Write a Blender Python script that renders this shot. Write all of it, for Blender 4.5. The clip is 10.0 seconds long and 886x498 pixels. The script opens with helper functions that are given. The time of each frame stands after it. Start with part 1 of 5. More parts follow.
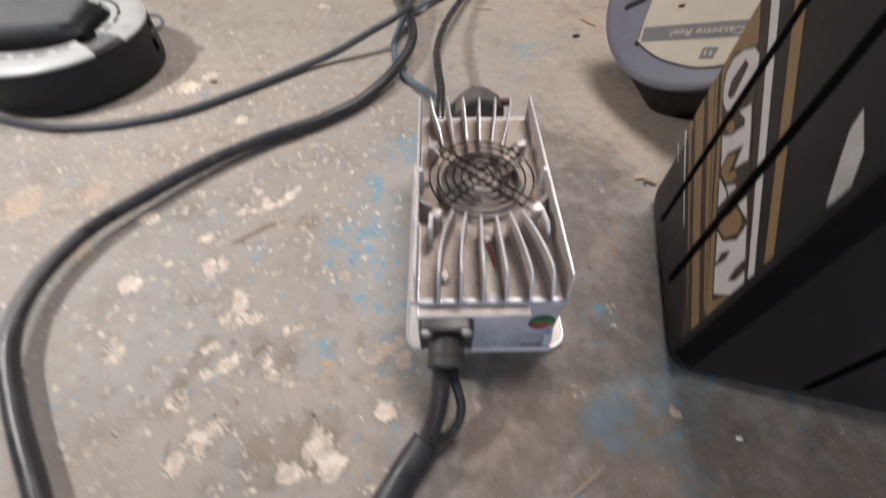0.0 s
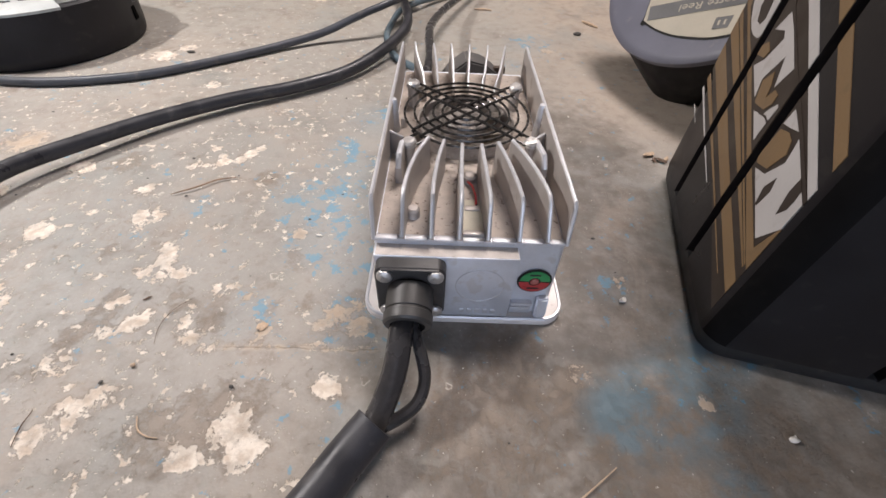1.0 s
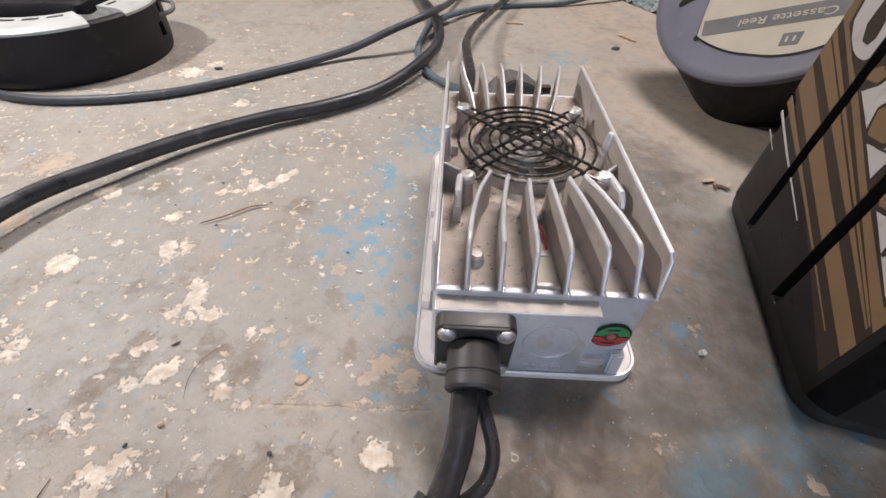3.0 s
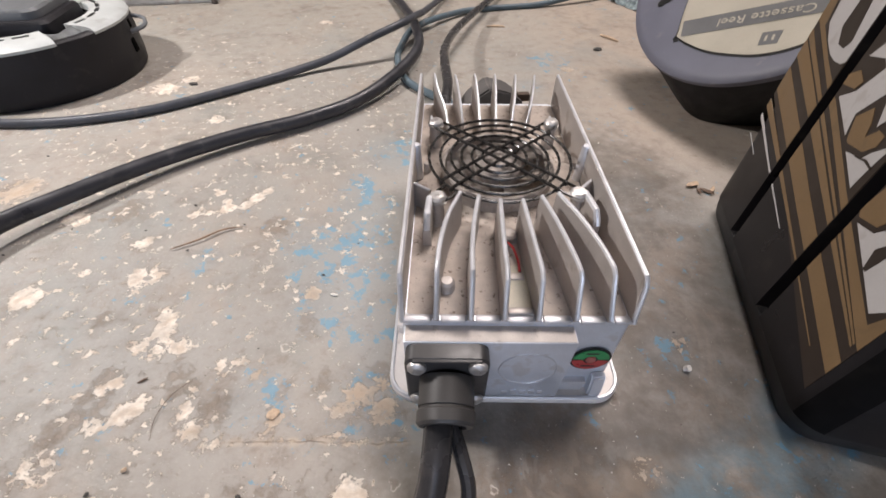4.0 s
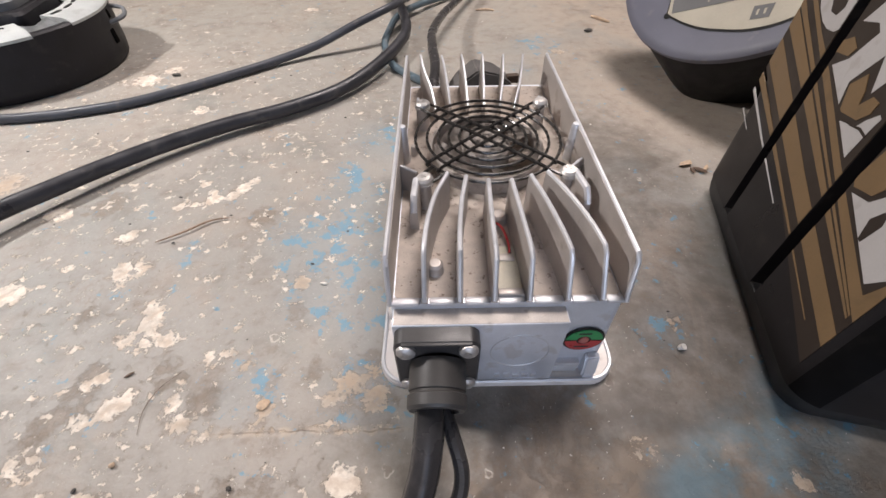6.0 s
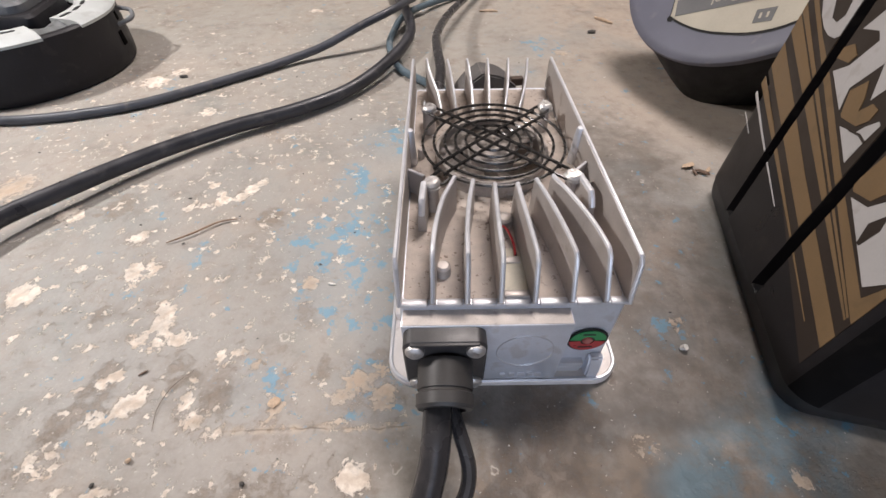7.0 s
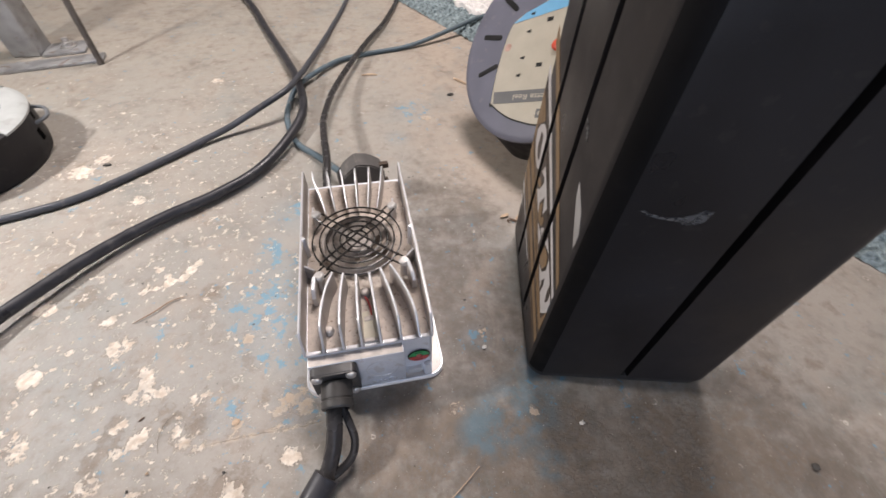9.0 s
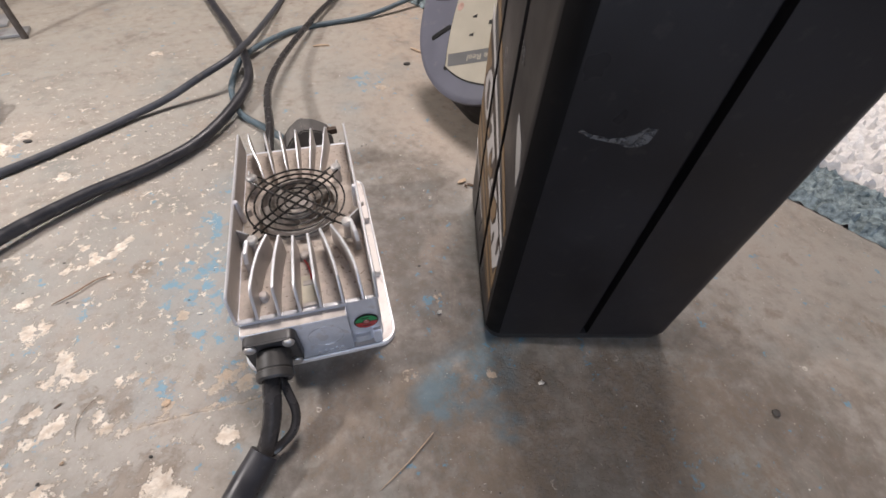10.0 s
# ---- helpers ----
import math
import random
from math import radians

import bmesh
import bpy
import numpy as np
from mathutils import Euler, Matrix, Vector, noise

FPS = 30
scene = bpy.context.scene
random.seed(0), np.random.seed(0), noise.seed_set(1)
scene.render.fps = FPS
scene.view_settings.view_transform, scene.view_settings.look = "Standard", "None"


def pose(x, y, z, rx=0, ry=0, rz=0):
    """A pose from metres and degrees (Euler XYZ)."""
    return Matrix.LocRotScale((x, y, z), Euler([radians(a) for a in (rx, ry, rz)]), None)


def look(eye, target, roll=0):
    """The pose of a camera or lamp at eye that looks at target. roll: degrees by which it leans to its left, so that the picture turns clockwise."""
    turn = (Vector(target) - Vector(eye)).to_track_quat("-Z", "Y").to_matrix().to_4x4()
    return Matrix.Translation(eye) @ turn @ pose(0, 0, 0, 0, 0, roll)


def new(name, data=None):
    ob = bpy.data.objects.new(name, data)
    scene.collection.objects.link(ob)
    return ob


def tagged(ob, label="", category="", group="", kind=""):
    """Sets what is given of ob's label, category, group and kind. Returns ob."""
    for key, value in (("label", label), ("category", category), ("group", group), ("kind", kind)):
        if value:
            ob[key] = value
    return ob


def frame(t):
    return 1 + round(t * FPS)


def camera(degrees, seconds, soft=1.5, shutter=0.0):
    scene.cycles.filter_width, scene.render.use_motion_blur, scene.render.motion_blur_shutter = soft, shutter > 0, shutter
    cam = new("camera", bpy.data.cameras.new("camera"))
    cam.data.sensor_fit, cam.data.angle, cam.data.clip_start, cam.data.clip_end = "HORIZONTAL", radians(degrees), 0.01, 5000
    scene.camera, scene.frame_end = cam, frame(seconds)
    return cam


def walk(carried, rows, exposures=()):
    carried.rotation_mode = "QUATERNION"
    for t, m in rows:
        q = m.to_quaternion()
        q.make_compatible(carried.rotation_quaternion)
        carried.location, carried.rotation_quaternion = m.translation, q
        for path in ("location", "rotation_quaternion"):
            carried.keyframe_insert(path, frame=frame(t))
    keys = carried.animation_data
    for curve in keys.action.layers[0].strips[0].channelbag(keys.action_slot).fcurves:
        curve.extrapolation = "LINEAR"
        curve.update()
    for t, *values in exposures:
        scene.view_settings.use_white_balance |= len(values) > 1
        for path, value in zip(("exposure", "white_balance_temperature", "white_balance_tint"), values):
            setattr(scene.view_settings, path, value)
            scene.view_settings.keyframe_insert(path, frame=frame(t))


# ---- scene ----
cam = camera(94.7, 10.0, shutter=0.5)
PATH = [
    (0, (-0.027, -0.227, 0.287), (-0.032, 0.971, -1.315), 0.1),
    (0.2, (-0.021, -0.243, 0.250), (0.023, 0.953, -1.352), 3.9),
    (0.5, (-0.014, -0.236, 0.209), (0.042, 1.028, -1.34), 4.3),
    (1, (-0.01, -0.24, 0.204), (-0.009, 1.128, -1.255), 2.9),
    (1.5, (-0.01, -0.23, 0.195), (0.001, 1.156, -1.247), 3.8),
    (2, (-0.022, -0.222, 0.194), (-0.04, 1.164, -1.248), 3.0),
    (2.5, (-0.035, -0.218, 0.199), (-0.073, 1.176, -1.234), 2.8),
    (2.7, (-0.037, -0.215, 0.197), (-0.082, 1.177, -1.239), 2.5),
    (3.8, (-0.03, -0.198, 0.206), (-0.072, 1.204, -1.22), 0.5),
    (4, (-0.025, -0.196, 0.202), (-0.062, 1.197, -1.233), 0.3),
    (4.5, (-0.023, -0.201, 0.194), (-0.052, 1.179, -1.253), -0.1),
    (5, (-0.025, -0.201, 0.195), (-0.048, 1.17, -1.261), -0.4),
    (5.5, (-0.02, -0.197, 0.194), (-0.038, 1.169, -1.267), -0.5),
    (6, (-0.021, -0.196, 0.196), (-0.043, 1.168, -1.267), -0.8),
    (7.5, (-0.024, -0.202, 0.209), (-0.055, 1.146, -1.267), -0.9),
    (7.7, (-0.021, -0.210, 0.221), (-0.023, 1.128, -1.266), -0.2),
    (7.8, (-0.014, -0.219, 0.239), (0.019, 1.122, -1.244), 0.9),
    (7.9, (-0.004, -0.225, 0.271), (0.080, 1.089, -1.233), 2.1),
    (8, (0.009, -0.229, 0.298), (0.129, 1.052, -1.233), 2.1),
    (8.2, (0.019, -0.243, 0.337), (0.176, 0.985, -1.235), 2.9),
    (8.5, (0.022, -0.251, 0.338), (0.221, 0.986, -1.22), 4.5),
    (9, (0.022, -0.253, 0.344), (0.309, 1.028, -1.165), 2.8),
    (9.5, (0.033, -0.262, 0.322), (0.415, 1.0, -1.182), 4.8),
    (10, (0.047, -0.266, 0.31), (0.426, 0.969, -1.217), 3.9),
]
walk(cam, [(t, look(eye, target, roll)) for t, eye, target, roll in PATH],
     [(0, -0.07), (0.5, 0.02), (1, 0.12), (2, 0.09), (5, 0.12), (7.5, 0.12), (8.5, 0.16), (9, 0.18), (9.5, 0.12), (10, 0.08)])

# ---------------------------------------------------------------- light
world = bpy.data.worlds.new("world")
scene.world = world
world.use_nodes = True
wn = world.node_tree.nodes
sky = wn.new("ShaderNodeTexSky")
sky.sky_type, sky.sun_disc = "NISHITA", False
sky.sun_elevation, sky.sun_rotation = radians(35), radians(200)
world.node_tree.links.new(sky.outputs[0], wn["Background"].inputs[0])
wn["Background"].inputs[1].default_value = 0.08


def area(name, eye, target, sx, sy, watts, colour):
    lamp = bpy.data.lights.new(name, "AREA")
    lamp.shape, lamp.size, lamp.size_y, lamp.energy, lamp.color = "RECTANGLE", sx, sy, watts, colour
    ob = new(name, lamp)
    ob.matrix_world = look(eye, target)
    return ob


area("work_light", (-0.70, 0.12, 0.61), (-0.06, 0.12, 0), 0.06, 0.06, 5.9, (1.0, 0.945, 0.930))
area("ceiling_light", (0.48, 0.98, 2.24), (0.22, 0.40, 0), 0.90, 0.70, 66, (1.0, 0.900, 0.872))
area("doorway_light", (0.0, -1.74, 0.52), (0.0, 0.3, 0.30), 1.1, 0.9, 9.5, (0.60, 0.72, 1.0))


# ---------------------------------------------------------------- materials


def mat(name, base, rough=0.5, metal=0.0, var=0.25, scale=60.0, fine=600.0, bump=0.05, rvar=0.15, tint=None, spots=0.0, spot_colour=(0.3, 0.25, 0.2), coat=0.0, spot_scale=90.0, spec=0.5):
    """A surface with two scales of noise in colour, roughness and relief, and specks of dirt."""
    m = bpy.data.materials.new(name)
    m.use_nodes = True
    t = m.node_tree
    b = t.nodes["Principled BSDF"]
    co = t.nodes.new("ShaderNodeTexCoord")

    def noise_at(s, detail=4.0):
        n = t.nodes.new("ShaderNodeTexNoise")
        n.inputs["Scale"].default_value, n.inputs["Detail"].default_value = s, detail
        t.links.new(co.outputs["Object"], n.inputs["Vector"])
        return n.outputs["Fac"]

    big, small = noise_at(scale), noise_at(fine, 2.0)
    mixv = t.nodes.new("ShaderNodeMath")
    mixv.operation = "MULTIPLY_ADD"
    t.links.new(big, mixv.inputs[0])
    mixv.inputs[1].default_value = 0.7
    half = t.nodes.new("ShaderNodeMath")
    half.operation = "MULTIPLY"
    t.links.new(small, half.inputs[0])
    half.inputs[1].default_value = 0.3
    t.links.new(half.outputs[0], mixv.inputs[2])
    ramp = t.nodes.new("ShaderNodeValToRGB")
    other = tint or base
    ramp.color_ramp.elements[0].position, ramp.color_ramp.elements[1].position = 0.3, 0.7
    ramp.color_ramp.elements[0].color = (*[c * (1 - var) for c in base], 1)
    ramp.color_ramp.elements[1].color = (*[min(1, c * (1 + var)) for c in other], 1)
    t.links.new(mixv.outputs[0], ramp.inputs[0])
    colour = ramp.outputs[0]
    if spots:
        sp = t.nodes.new("ShaderNodeValToRGB")
        sp.color_ramp.elements[0].position, sp.color_ramp.elements[1].position = 0.60, 0.68
        t.links.new(noise_at(spot_scale, 6.0), sp.inputs[0])
        f = t.nodes.new("ShaderNodeMath")
        f.operation = "MULTIPLY"
        t.links.new(sp.outputs[0], f.inputs[0])
        f.inputs[1].default_value = spots
        mx = t.nodes.new("ShaderNodeMix")
        mx.data_type = "RGBA"
        t.links.new(f.outputs[0], mx.inputs[0])
        t.links.new(colour, mx.inputs[6])
        mx.inputs[7].default_value = (*spot_colour, 1)
        colour = mx.outputs[2]
    t.links.new(colour, b.inputs["Base Color"])
    rr = t.nodes.new("ShaderNodeMapRange")
    t.links.new(big, rr.inputs[0])
    rr.inputs[1].default_value, rr.inputs[2].default_value = 0.3, 0.7
    rr.inputs[3].default_value, rr.inputs[4].default_value = max(0.02, rough - rvar), min(1, rough + rvar)
    t.links.new(rr.outputs[0], b.inputs["Roughness"])
    b.inputs["Metallic"].default_value = metal
    b.inputs["Coat Weight"].default_value = coat
    if bump:
        bp = t.nodes.new("ShaderNodeBump")
        bp.inputs["Strength"].default_value, bp.inputs["Distance"].default_value = bump, 0.001
        t.links.new(mixv.outputs[0], bp.inputs["Height"])
        t.links.new(bp.outputs[0], b.inputs["Normal"])
    b.inputs["Specular IOR Level"].default_value = spec
    return m


ALU = mat("cast_aluminium", (0.70, 0.72, 0.77), 0.42, 0.55, 0.10, 90, 1500, 0.08, 0.10, spots=0.35, spot_colour=(0.42, 0.36, 0.30))
ALU_DUSTY = mat("dusty_aluminium", (0.49, 0.425, 0.37), 0.8, 0.05, 0.20, 160, 1800, 0.25, 0.1, spots=0.75, spot_colour=(0.13, 0.09, 0.07), spot_scale=420)
ALU_FIN = mat("dusty_cast_fins", (0.46, 0.42, 0.39), 0.5, 0.45, 0.14, 80, 1500, 0.10, 0.10, spots=0.5, spot_colour=(0.30, 0.25, 0.21))
FLANGE = mat("dusty_flange", (0.74, 0.69, 0.65), 0.55, 0.2, 0.12, 80, 1500, 0.1, 0.1, spots=0.4, spot_colour=(0.40, 0.33, 0.28))
ALU_BARE = mat("bare_aluminium_edge", (0.66, 0.66, 0.68), 0.45, 0.6, 0.08, 200, 2000, 0.05, 0.08)
PLATE_DUST = mat("plate_dust", (0.54, 0.485, 0.44), 0.75, 0.1, 0.2, 140, 1500, 0.15, 0.1, spots=0.5, spot_colour=(0.24, 0.19, 0.15), spot_scale=200)
CHROME = mat("screw_steel", (0.54, 0.52, 0.50), 0.48, 0.8, 0.2, 400, 3000, 0.08, 0.1)
BLACK_PLASTIC = mat("black_plastic", (0.036, 0.034, 0.034), 0.42, 0.0, 0.3, 120, 1600, 0.12, 0.12, spots=0.25, spot_colour=(0.08, 0.07, 0.065))
FAN_PLASTIC = mat("dusty_fan_plastic", (0.34, 0.30, 0.27), 0.50, 0.0, 0.35, 150, 1600, 0.12, 0.1, spots=0.5, spot_colour=(0.16, 0.13, 0.10), spot_scale=200)
BLACK_WIRE = mat("black_enamel_wire", (0.030, 0.027, 0.025), 0.26, 0.3, 0.4, 300, 2500, 0.05, 0.1, spots=0.4, spot_colour=(0.10, 0.08, 0.06), spot_scale=400)
GLAND_DUSTY = mat("dusty_gland_plastic", (0.046, 0.043, 0.041), 0.5, 0.0, 0.25, 60, 1500, 0.1, 0.1, spots=0.3, spot_colour=(0.13, 0.115, 0.10))
PLUG_DUSTY = mat("dusty_plug_rubber", (0.095, 0.088, 0.084), 0.6, 0.0, 0.3, 90, 1500, 0.15, 0.1, spots=0.5, spot_colour=(0.20, 0.18, 0.16))
RUBBER = mat("cable_rubber", (0.028, 0.028, 0.033), 0.38, 0.0, 0.3, 60, 1500, 0.15, 0.12, spots=0.35, spot_colour=(0.10, 0.095, 0.09))
RUBBER_GLOSS = mat("glossy_cable", (0.036, 0.034, 0.035), 0.24, 0.0, 0.3, 60, 1500, 0.1, 0.08, spots=0.2, spot_colour=(0.09, 0.08, 0.075))
CABLE_GREY = mat("grey_cable", (0.055, 0.058, 0.068), 0.5, 0.0, 0.3, 60, 1500, 0.15, 0.1, spots=0.3, spot_colour=(0.16, 0.14, 0.12))
CABLE_BLUE = mat("dusty_blue_cable", (0.088, 0.125, 0.148), 0.55, 0.0, 0.25, 40, 1500, 0.15, 0.1, spots=0.4, spot_colour=(0.22, 0.20, 0.18))
CASE = mat("black_powder_coat", (0.0115, 0.0105, 0.0122), 0.40, 0.0, 0.3, 14, 1800, 0.10, 0.16, spots=0.30, spot_colour=(0.038, 0.034, 0.031), spot_scale=110, spec=0.27)
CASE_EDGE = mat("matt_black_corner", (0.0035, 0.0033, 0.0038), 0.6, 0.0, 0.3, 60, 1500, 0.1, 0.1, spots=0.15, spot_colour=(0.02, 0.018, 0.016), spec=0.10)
CASE_CAP = mat("dark_end_cap", (0.012, 0.012, 0.013), 0.55, 0.0, 0.3, 40, 1500, 0.15, 0.1, spots=0.3, spot_colour=(0.09, 0.08, 0.06))
DECAL_GOLD = mat("gold_brown_decal", (0.195, 0.124, 0.060), 0.45, 0.0, 0.12, 50, 900, 0.04, 0.1, spots=0.25, spot_colour=(0.10, 0.07, 0.04))
DECAL_BROWN = mat("dark_brown_decal", (0.027, 0.018, 0.013), 0.45, 0.0, 0.15, 50, 900, 0.04, 0.1)
DECAL_WHITE = mat("white_decal", (0.49, 0.47, 0.46), 0.4, 0.0, 0.06, 50, 900, 0.04, 0.1, spots=0.35, spot_colour=(0.33, 0.29, 0.26))
DECAL_GREY = mat("rubbed_grey_decal", (0.34, 0.33, 0.32), 0.5, 0.0, 0.2, 60, 900, 0.06, 0.1, spots=0.6, spot_colour=(0.12, 0.11, 0.10), spot_scale=70)
SCUFF = mat("grey_scuff", (0.085, 0.083, 0.083), 0.6, 0.0, 0.35, 140, 900, 0.2, 0.1)
st = SCUFF.node_tree
sn, sr = st.nodes.new("ShaderNodeTexNoise"), st.nodes.new("ShaderNodeValToRGB")
sn.inputs["Scale"].default_value, sn.inputs["Detail"].default_value = 420.0, 6.0
sr.color_ramp.elements[0].position, sr.color_ramp.elements[1].position = 0.30, 0.56
sr.color_ramp.elements[1].color = (0.9, 0.9, 0.9, 1)
st.links.new(st.nodes["Texture Coordinate"].outputs["Object"], sn.inputs["Vector"])
st.links.new(sn.outputs["Fac"], sr.inputs[0])
st.links.new(sr.outputs[0], st.nodes["Principled BSDF"].inputs["Alpha"])
REEL_GREY = mat("blue_grey_plastic", (0.140, 0.142, 0.178), 0.5, 0.0, 0.12, 30, 1200, 0.08, 0.1, spots=0.2, spot_colour=(0.30, 0.27, 0.25))
REEL_LABEL = mat("cream_label", (0.43, 0.395, 0.32), 0.5, 0.0, 0.10, 40, 900, 0.04, 0.1, spots=0.3, spot_colour=(0.45, 0.38, 0.30))
LABEL_GREY = mat("grey_print", (0.13, 0.13, 0.13), 0.5, 0.0, 0.15, 60, 900, 0.03, 0.1)
LABEL_BLUE = mat("blue_print", (0.16, 0.40, 0.62), 0.5, 0.0, 0.08, 60, 900, 0.03, 0.1)
RED = mat("red_plastic", (0.65, 0.09, 0.05), 0.4, 0.0, 0.1, 60, 900, 0.03, 0.1)
RED_PRINT = mat("red_print", (0.45, 0.045, 0.045), 0.35, 0.0, 0.12, 200, 1500, 0.03, 0.1)
GREEN_PRINT = mat("green_print", (0.035, 0.27, 0.09), 0.35, 0.0, 0.12, 200, 1500, 0.03, 0.1)
DARK_PRINT = mat("black_print", (0.015, 0.015, 0.015), 0.4, 0.0, 0.2, 200, 1500, 0.03, 0.1)
HOLE = mat("deep_hole", (0.002, 0.002, 0.002), 0.9, 0.0, 0.2, 200, 900, 0.0, 0.05, spec=0.05)
TAPE = mat("yellowed_tape", (0.50, 0.46, 0.36), 0.5, 0.0, 0.15, 80, 900, 0.05, 0.1)
LED_LENS = mat("led_lens", (0.38, 0.12, 0.10), 0.15, 0.0, 0.1, 200, 1500, 0.0, 0.05)
DRUM_BLACK = mat("drum_black_plastic", (0.013, 0.012, 0.014), 0.5, 0.0, 0.3, 60, 900, 0.2, 0.1, spots=0.2, spot_colour=(0.05, 0.046, 0.042), spec=0.3)
DRUM_WHITE = mat("scuffed_pale_metal", (0.42, 0.435, 0.425), 0.52, 0.1, 0.12, 50, 900, 0.10, 0.12, spots=0.5, spot_colour=(0.30, 0.29, 0.28), spot_scale=60)
DRUM_GREY = mat("grey_hub_plastic", (0.11, 0.115, 0.12), 0.5, 0.0, 0.2, 50, 900, 0.1, 0.1, spots=0.3, spot_colour=(0.25, 0.24, 0.22))
DRUM_TONGUE = mat("crumpled_grey_film", (0.26, 0.27, 0.27), 0.45, 0.1, 0.3, 120, 900, 0.2, 0.1)
STEEL = mat("worn_galvanised_steel", (0.36, 0.36, 0.36), 0.5, 0.6, 0.3, 60, 900, 0.2, 0.15, spots=0.6, spot_colour=(0.22, 0.16, 0.11), spot_scale=70)
RUST = mat("rusty_rod", (0.10, 0.085, 0.075), 0.7, 0.3, 0.4, 90, 900, 0.3, 0.1)
BRASS = mat("tarnished_brass", (0.07, 0.048, 0.035), 0.6, 0.4, 0.2, 200, 1500, 0.05, 0.1)
WOOD = mat("dry_wood", (0.50, 0.37, 0.26), 0.8, 0.0, 0.3, 200, 1500, 0.3, 0.1)
WOOD_DARK = mat("dark_bark", (0.13, 0.085, 0.06), 0.85, 0.0, 0.4, 200, 1500, 0.4, 0.1)
TWIG = mat("brown_twig", (0.24, 0.16, 0.11), 0.85, 0.0, 0.5, 260, 1500, 0.4, 0.1)
GRIT = mat("pale_grit", (0.72, 0.68, 0.62), 0.8, 0.0, 0.2, 300, 1500, 0.2, 0.1)
GRIT_DARK = mat("dark_grit", (0.06, 0.055, 0.05), 0.8, 0.0, 0.3, 300, 1500, 0.2, 0.1)
WALL = mat("grey_block_wall", (0.24, 0.23, 0.22), 0.9, 0.0, 0.12, 4, 60, 0.4, 0.05, spots=0.2, spot_colour=(0.33, 0.31, 0.29), spot_scale=6)
CEILING = mat("pale_ceiling", (0.36, 0.35, 0.33), 0.9, 0.0, 0.08, 4, 60, 0.2, 0.05)


def floor_material():
    """Grey-green floor paint, worn through to cream and blue coats and to brown concrete."""
    m = bpy.data.materials.new("worn_floor_paint")
    m.use_nodes = True
    t = m.node_tree
    b = t.nodes["Principled BSDF"]
    geo = t.nodes.new("ShaderNodeNewGeometry")

    def n(scale, detail=6.0, rough=0.55, distort=0.0):
        k = t.nodes.new("ShaderNodeTexNoise")
        k.inputs["Scale"].default_value, k.inputs["Detail"].default_value = scale, detail
        k.inputs["Roughness"].default_value, k.inputs["Distortion"].default_value = rough, distort
        t.links.new(geo.outputs["Position"], k.inputs["Vector"])
        return k.outputs["Fac"]

    def attr(name):
        a = t.nodes.new("ShaderNodeAttribute")
        a.attribute_name = name
        return a.outputs["Fac"]

    def math_(op, x, y):
        k = t.nodes.new("ShaderNodeMath")
        k.operation = op
        for i, v in enumerate((x, y)):
            if isinstance(v, (int, float)):
                k.inputs[i].default_value = v
            else:
                t.links.new(v, k.inputs[i])
        return k.outputs[0]

    def step(x, a, c):
        k = t.nodes.new("ShaderNodeMapRange")
        k.interpolation_type = "SMOOTHSTEP"
        t.links.new(x, k.inputs[0])
        k.inputs[1].default_value, k.inputs[2].default_value = a, c
        return k.outputs[0]

    def mix(f, x, y):
        k = t.nodes.new("ShaderNodeMix")
        k.data_type = "RGBA"
        if isinstance(f, (int, float)):
            k.inputs[0].default_value = f
        else:
            t.links.new(f, k.inputs[0])
        for i, v in ((6, x), (7, y)):
            if isinstance(v, tuple):
                k.inputs[i].default_value = (*v, 1)
            else:
                t.links.new(v, k.inputs[i])
        return k.outputs[2]

    broad, mid, fine, grain = n(3.0), n(16.0), n(70.0, 8.0, 0.62), n(420.0, 3.0)
    chips = n(34.0, 9.0, 0.66, 0.8)
    chips2 = n(120.0, 8.0, 0.70, 0.0)
    # grey-green top coat, a little warmer and dustier in places
    top = mix(step(broad, 0.35, 0.65), (0.284, 0.274, 0.252), (0.338, 0.306, 0.270))
    top = mix(attr("dusty"), top, (0.385, 0.346, 0.290))
    top = mix(attr("rust"), top, (0.405, 0.325, 0.258))
    top = mix(math_("MULTIPLY", step(mid, 0.45, 0.75), 0.45), top, (0.235, 0.205, 0.170))
    top = mix(math_("MULTIPLY", step(grain, 0.5, 0.75), 0.30), top, (0.42, 0.38, 0.33))
    # brown grime, with shade round the charger and case painted in
    grime_shade = step(math_("ADD", math_("MULTIPLY", attr("grime_shade"), 0.22), math_("ADD", math_("MULTIPLY", fine, 0.6), math_("MULTIPLY", mid, 0.4))), 0.47, 0.84)
    top = mix(math_("MULTIPLY", grime_shade, 0.85), top, (0.128, 0.104, 0.083))
    brown = step(n(24.0, 8.0, 0.68, 0.3), 0.575, 0.69)
    top = mix(math_("MULTIPLY", brown, 0.55), top, (0.165, 0.120, 0.085))
    mottle = step(n(58.0, 7.0, 0.70, 0.4), 0.50, 0.72)
    top = mix(math_("MULTIPLY", mottle, 0.48), top, (0.195, 0.158, 0.125))
    stain = step(n(13.0, 9.0, 0.72, 0.6), 0.50, 0.66)
    top = mix(math_("MULTIPLY", stain, 0.42), top, (0.345, 0.285, 0.232))
    scum = step(n(31.0, 9.0, 0.74, 0.5), 0.54, 0.70)
    top = mix(math_("MULTIPLY", scum, 0.45), top, (0.225, 0.232, 0.205))
    wash = step(n(9.0, 6.0, 0.6, 0.5), 0.50, 0.72)
    top = mix(math_("MULTIPLY", wash, 0.50), top, (0.245, 0.262, 0.250))
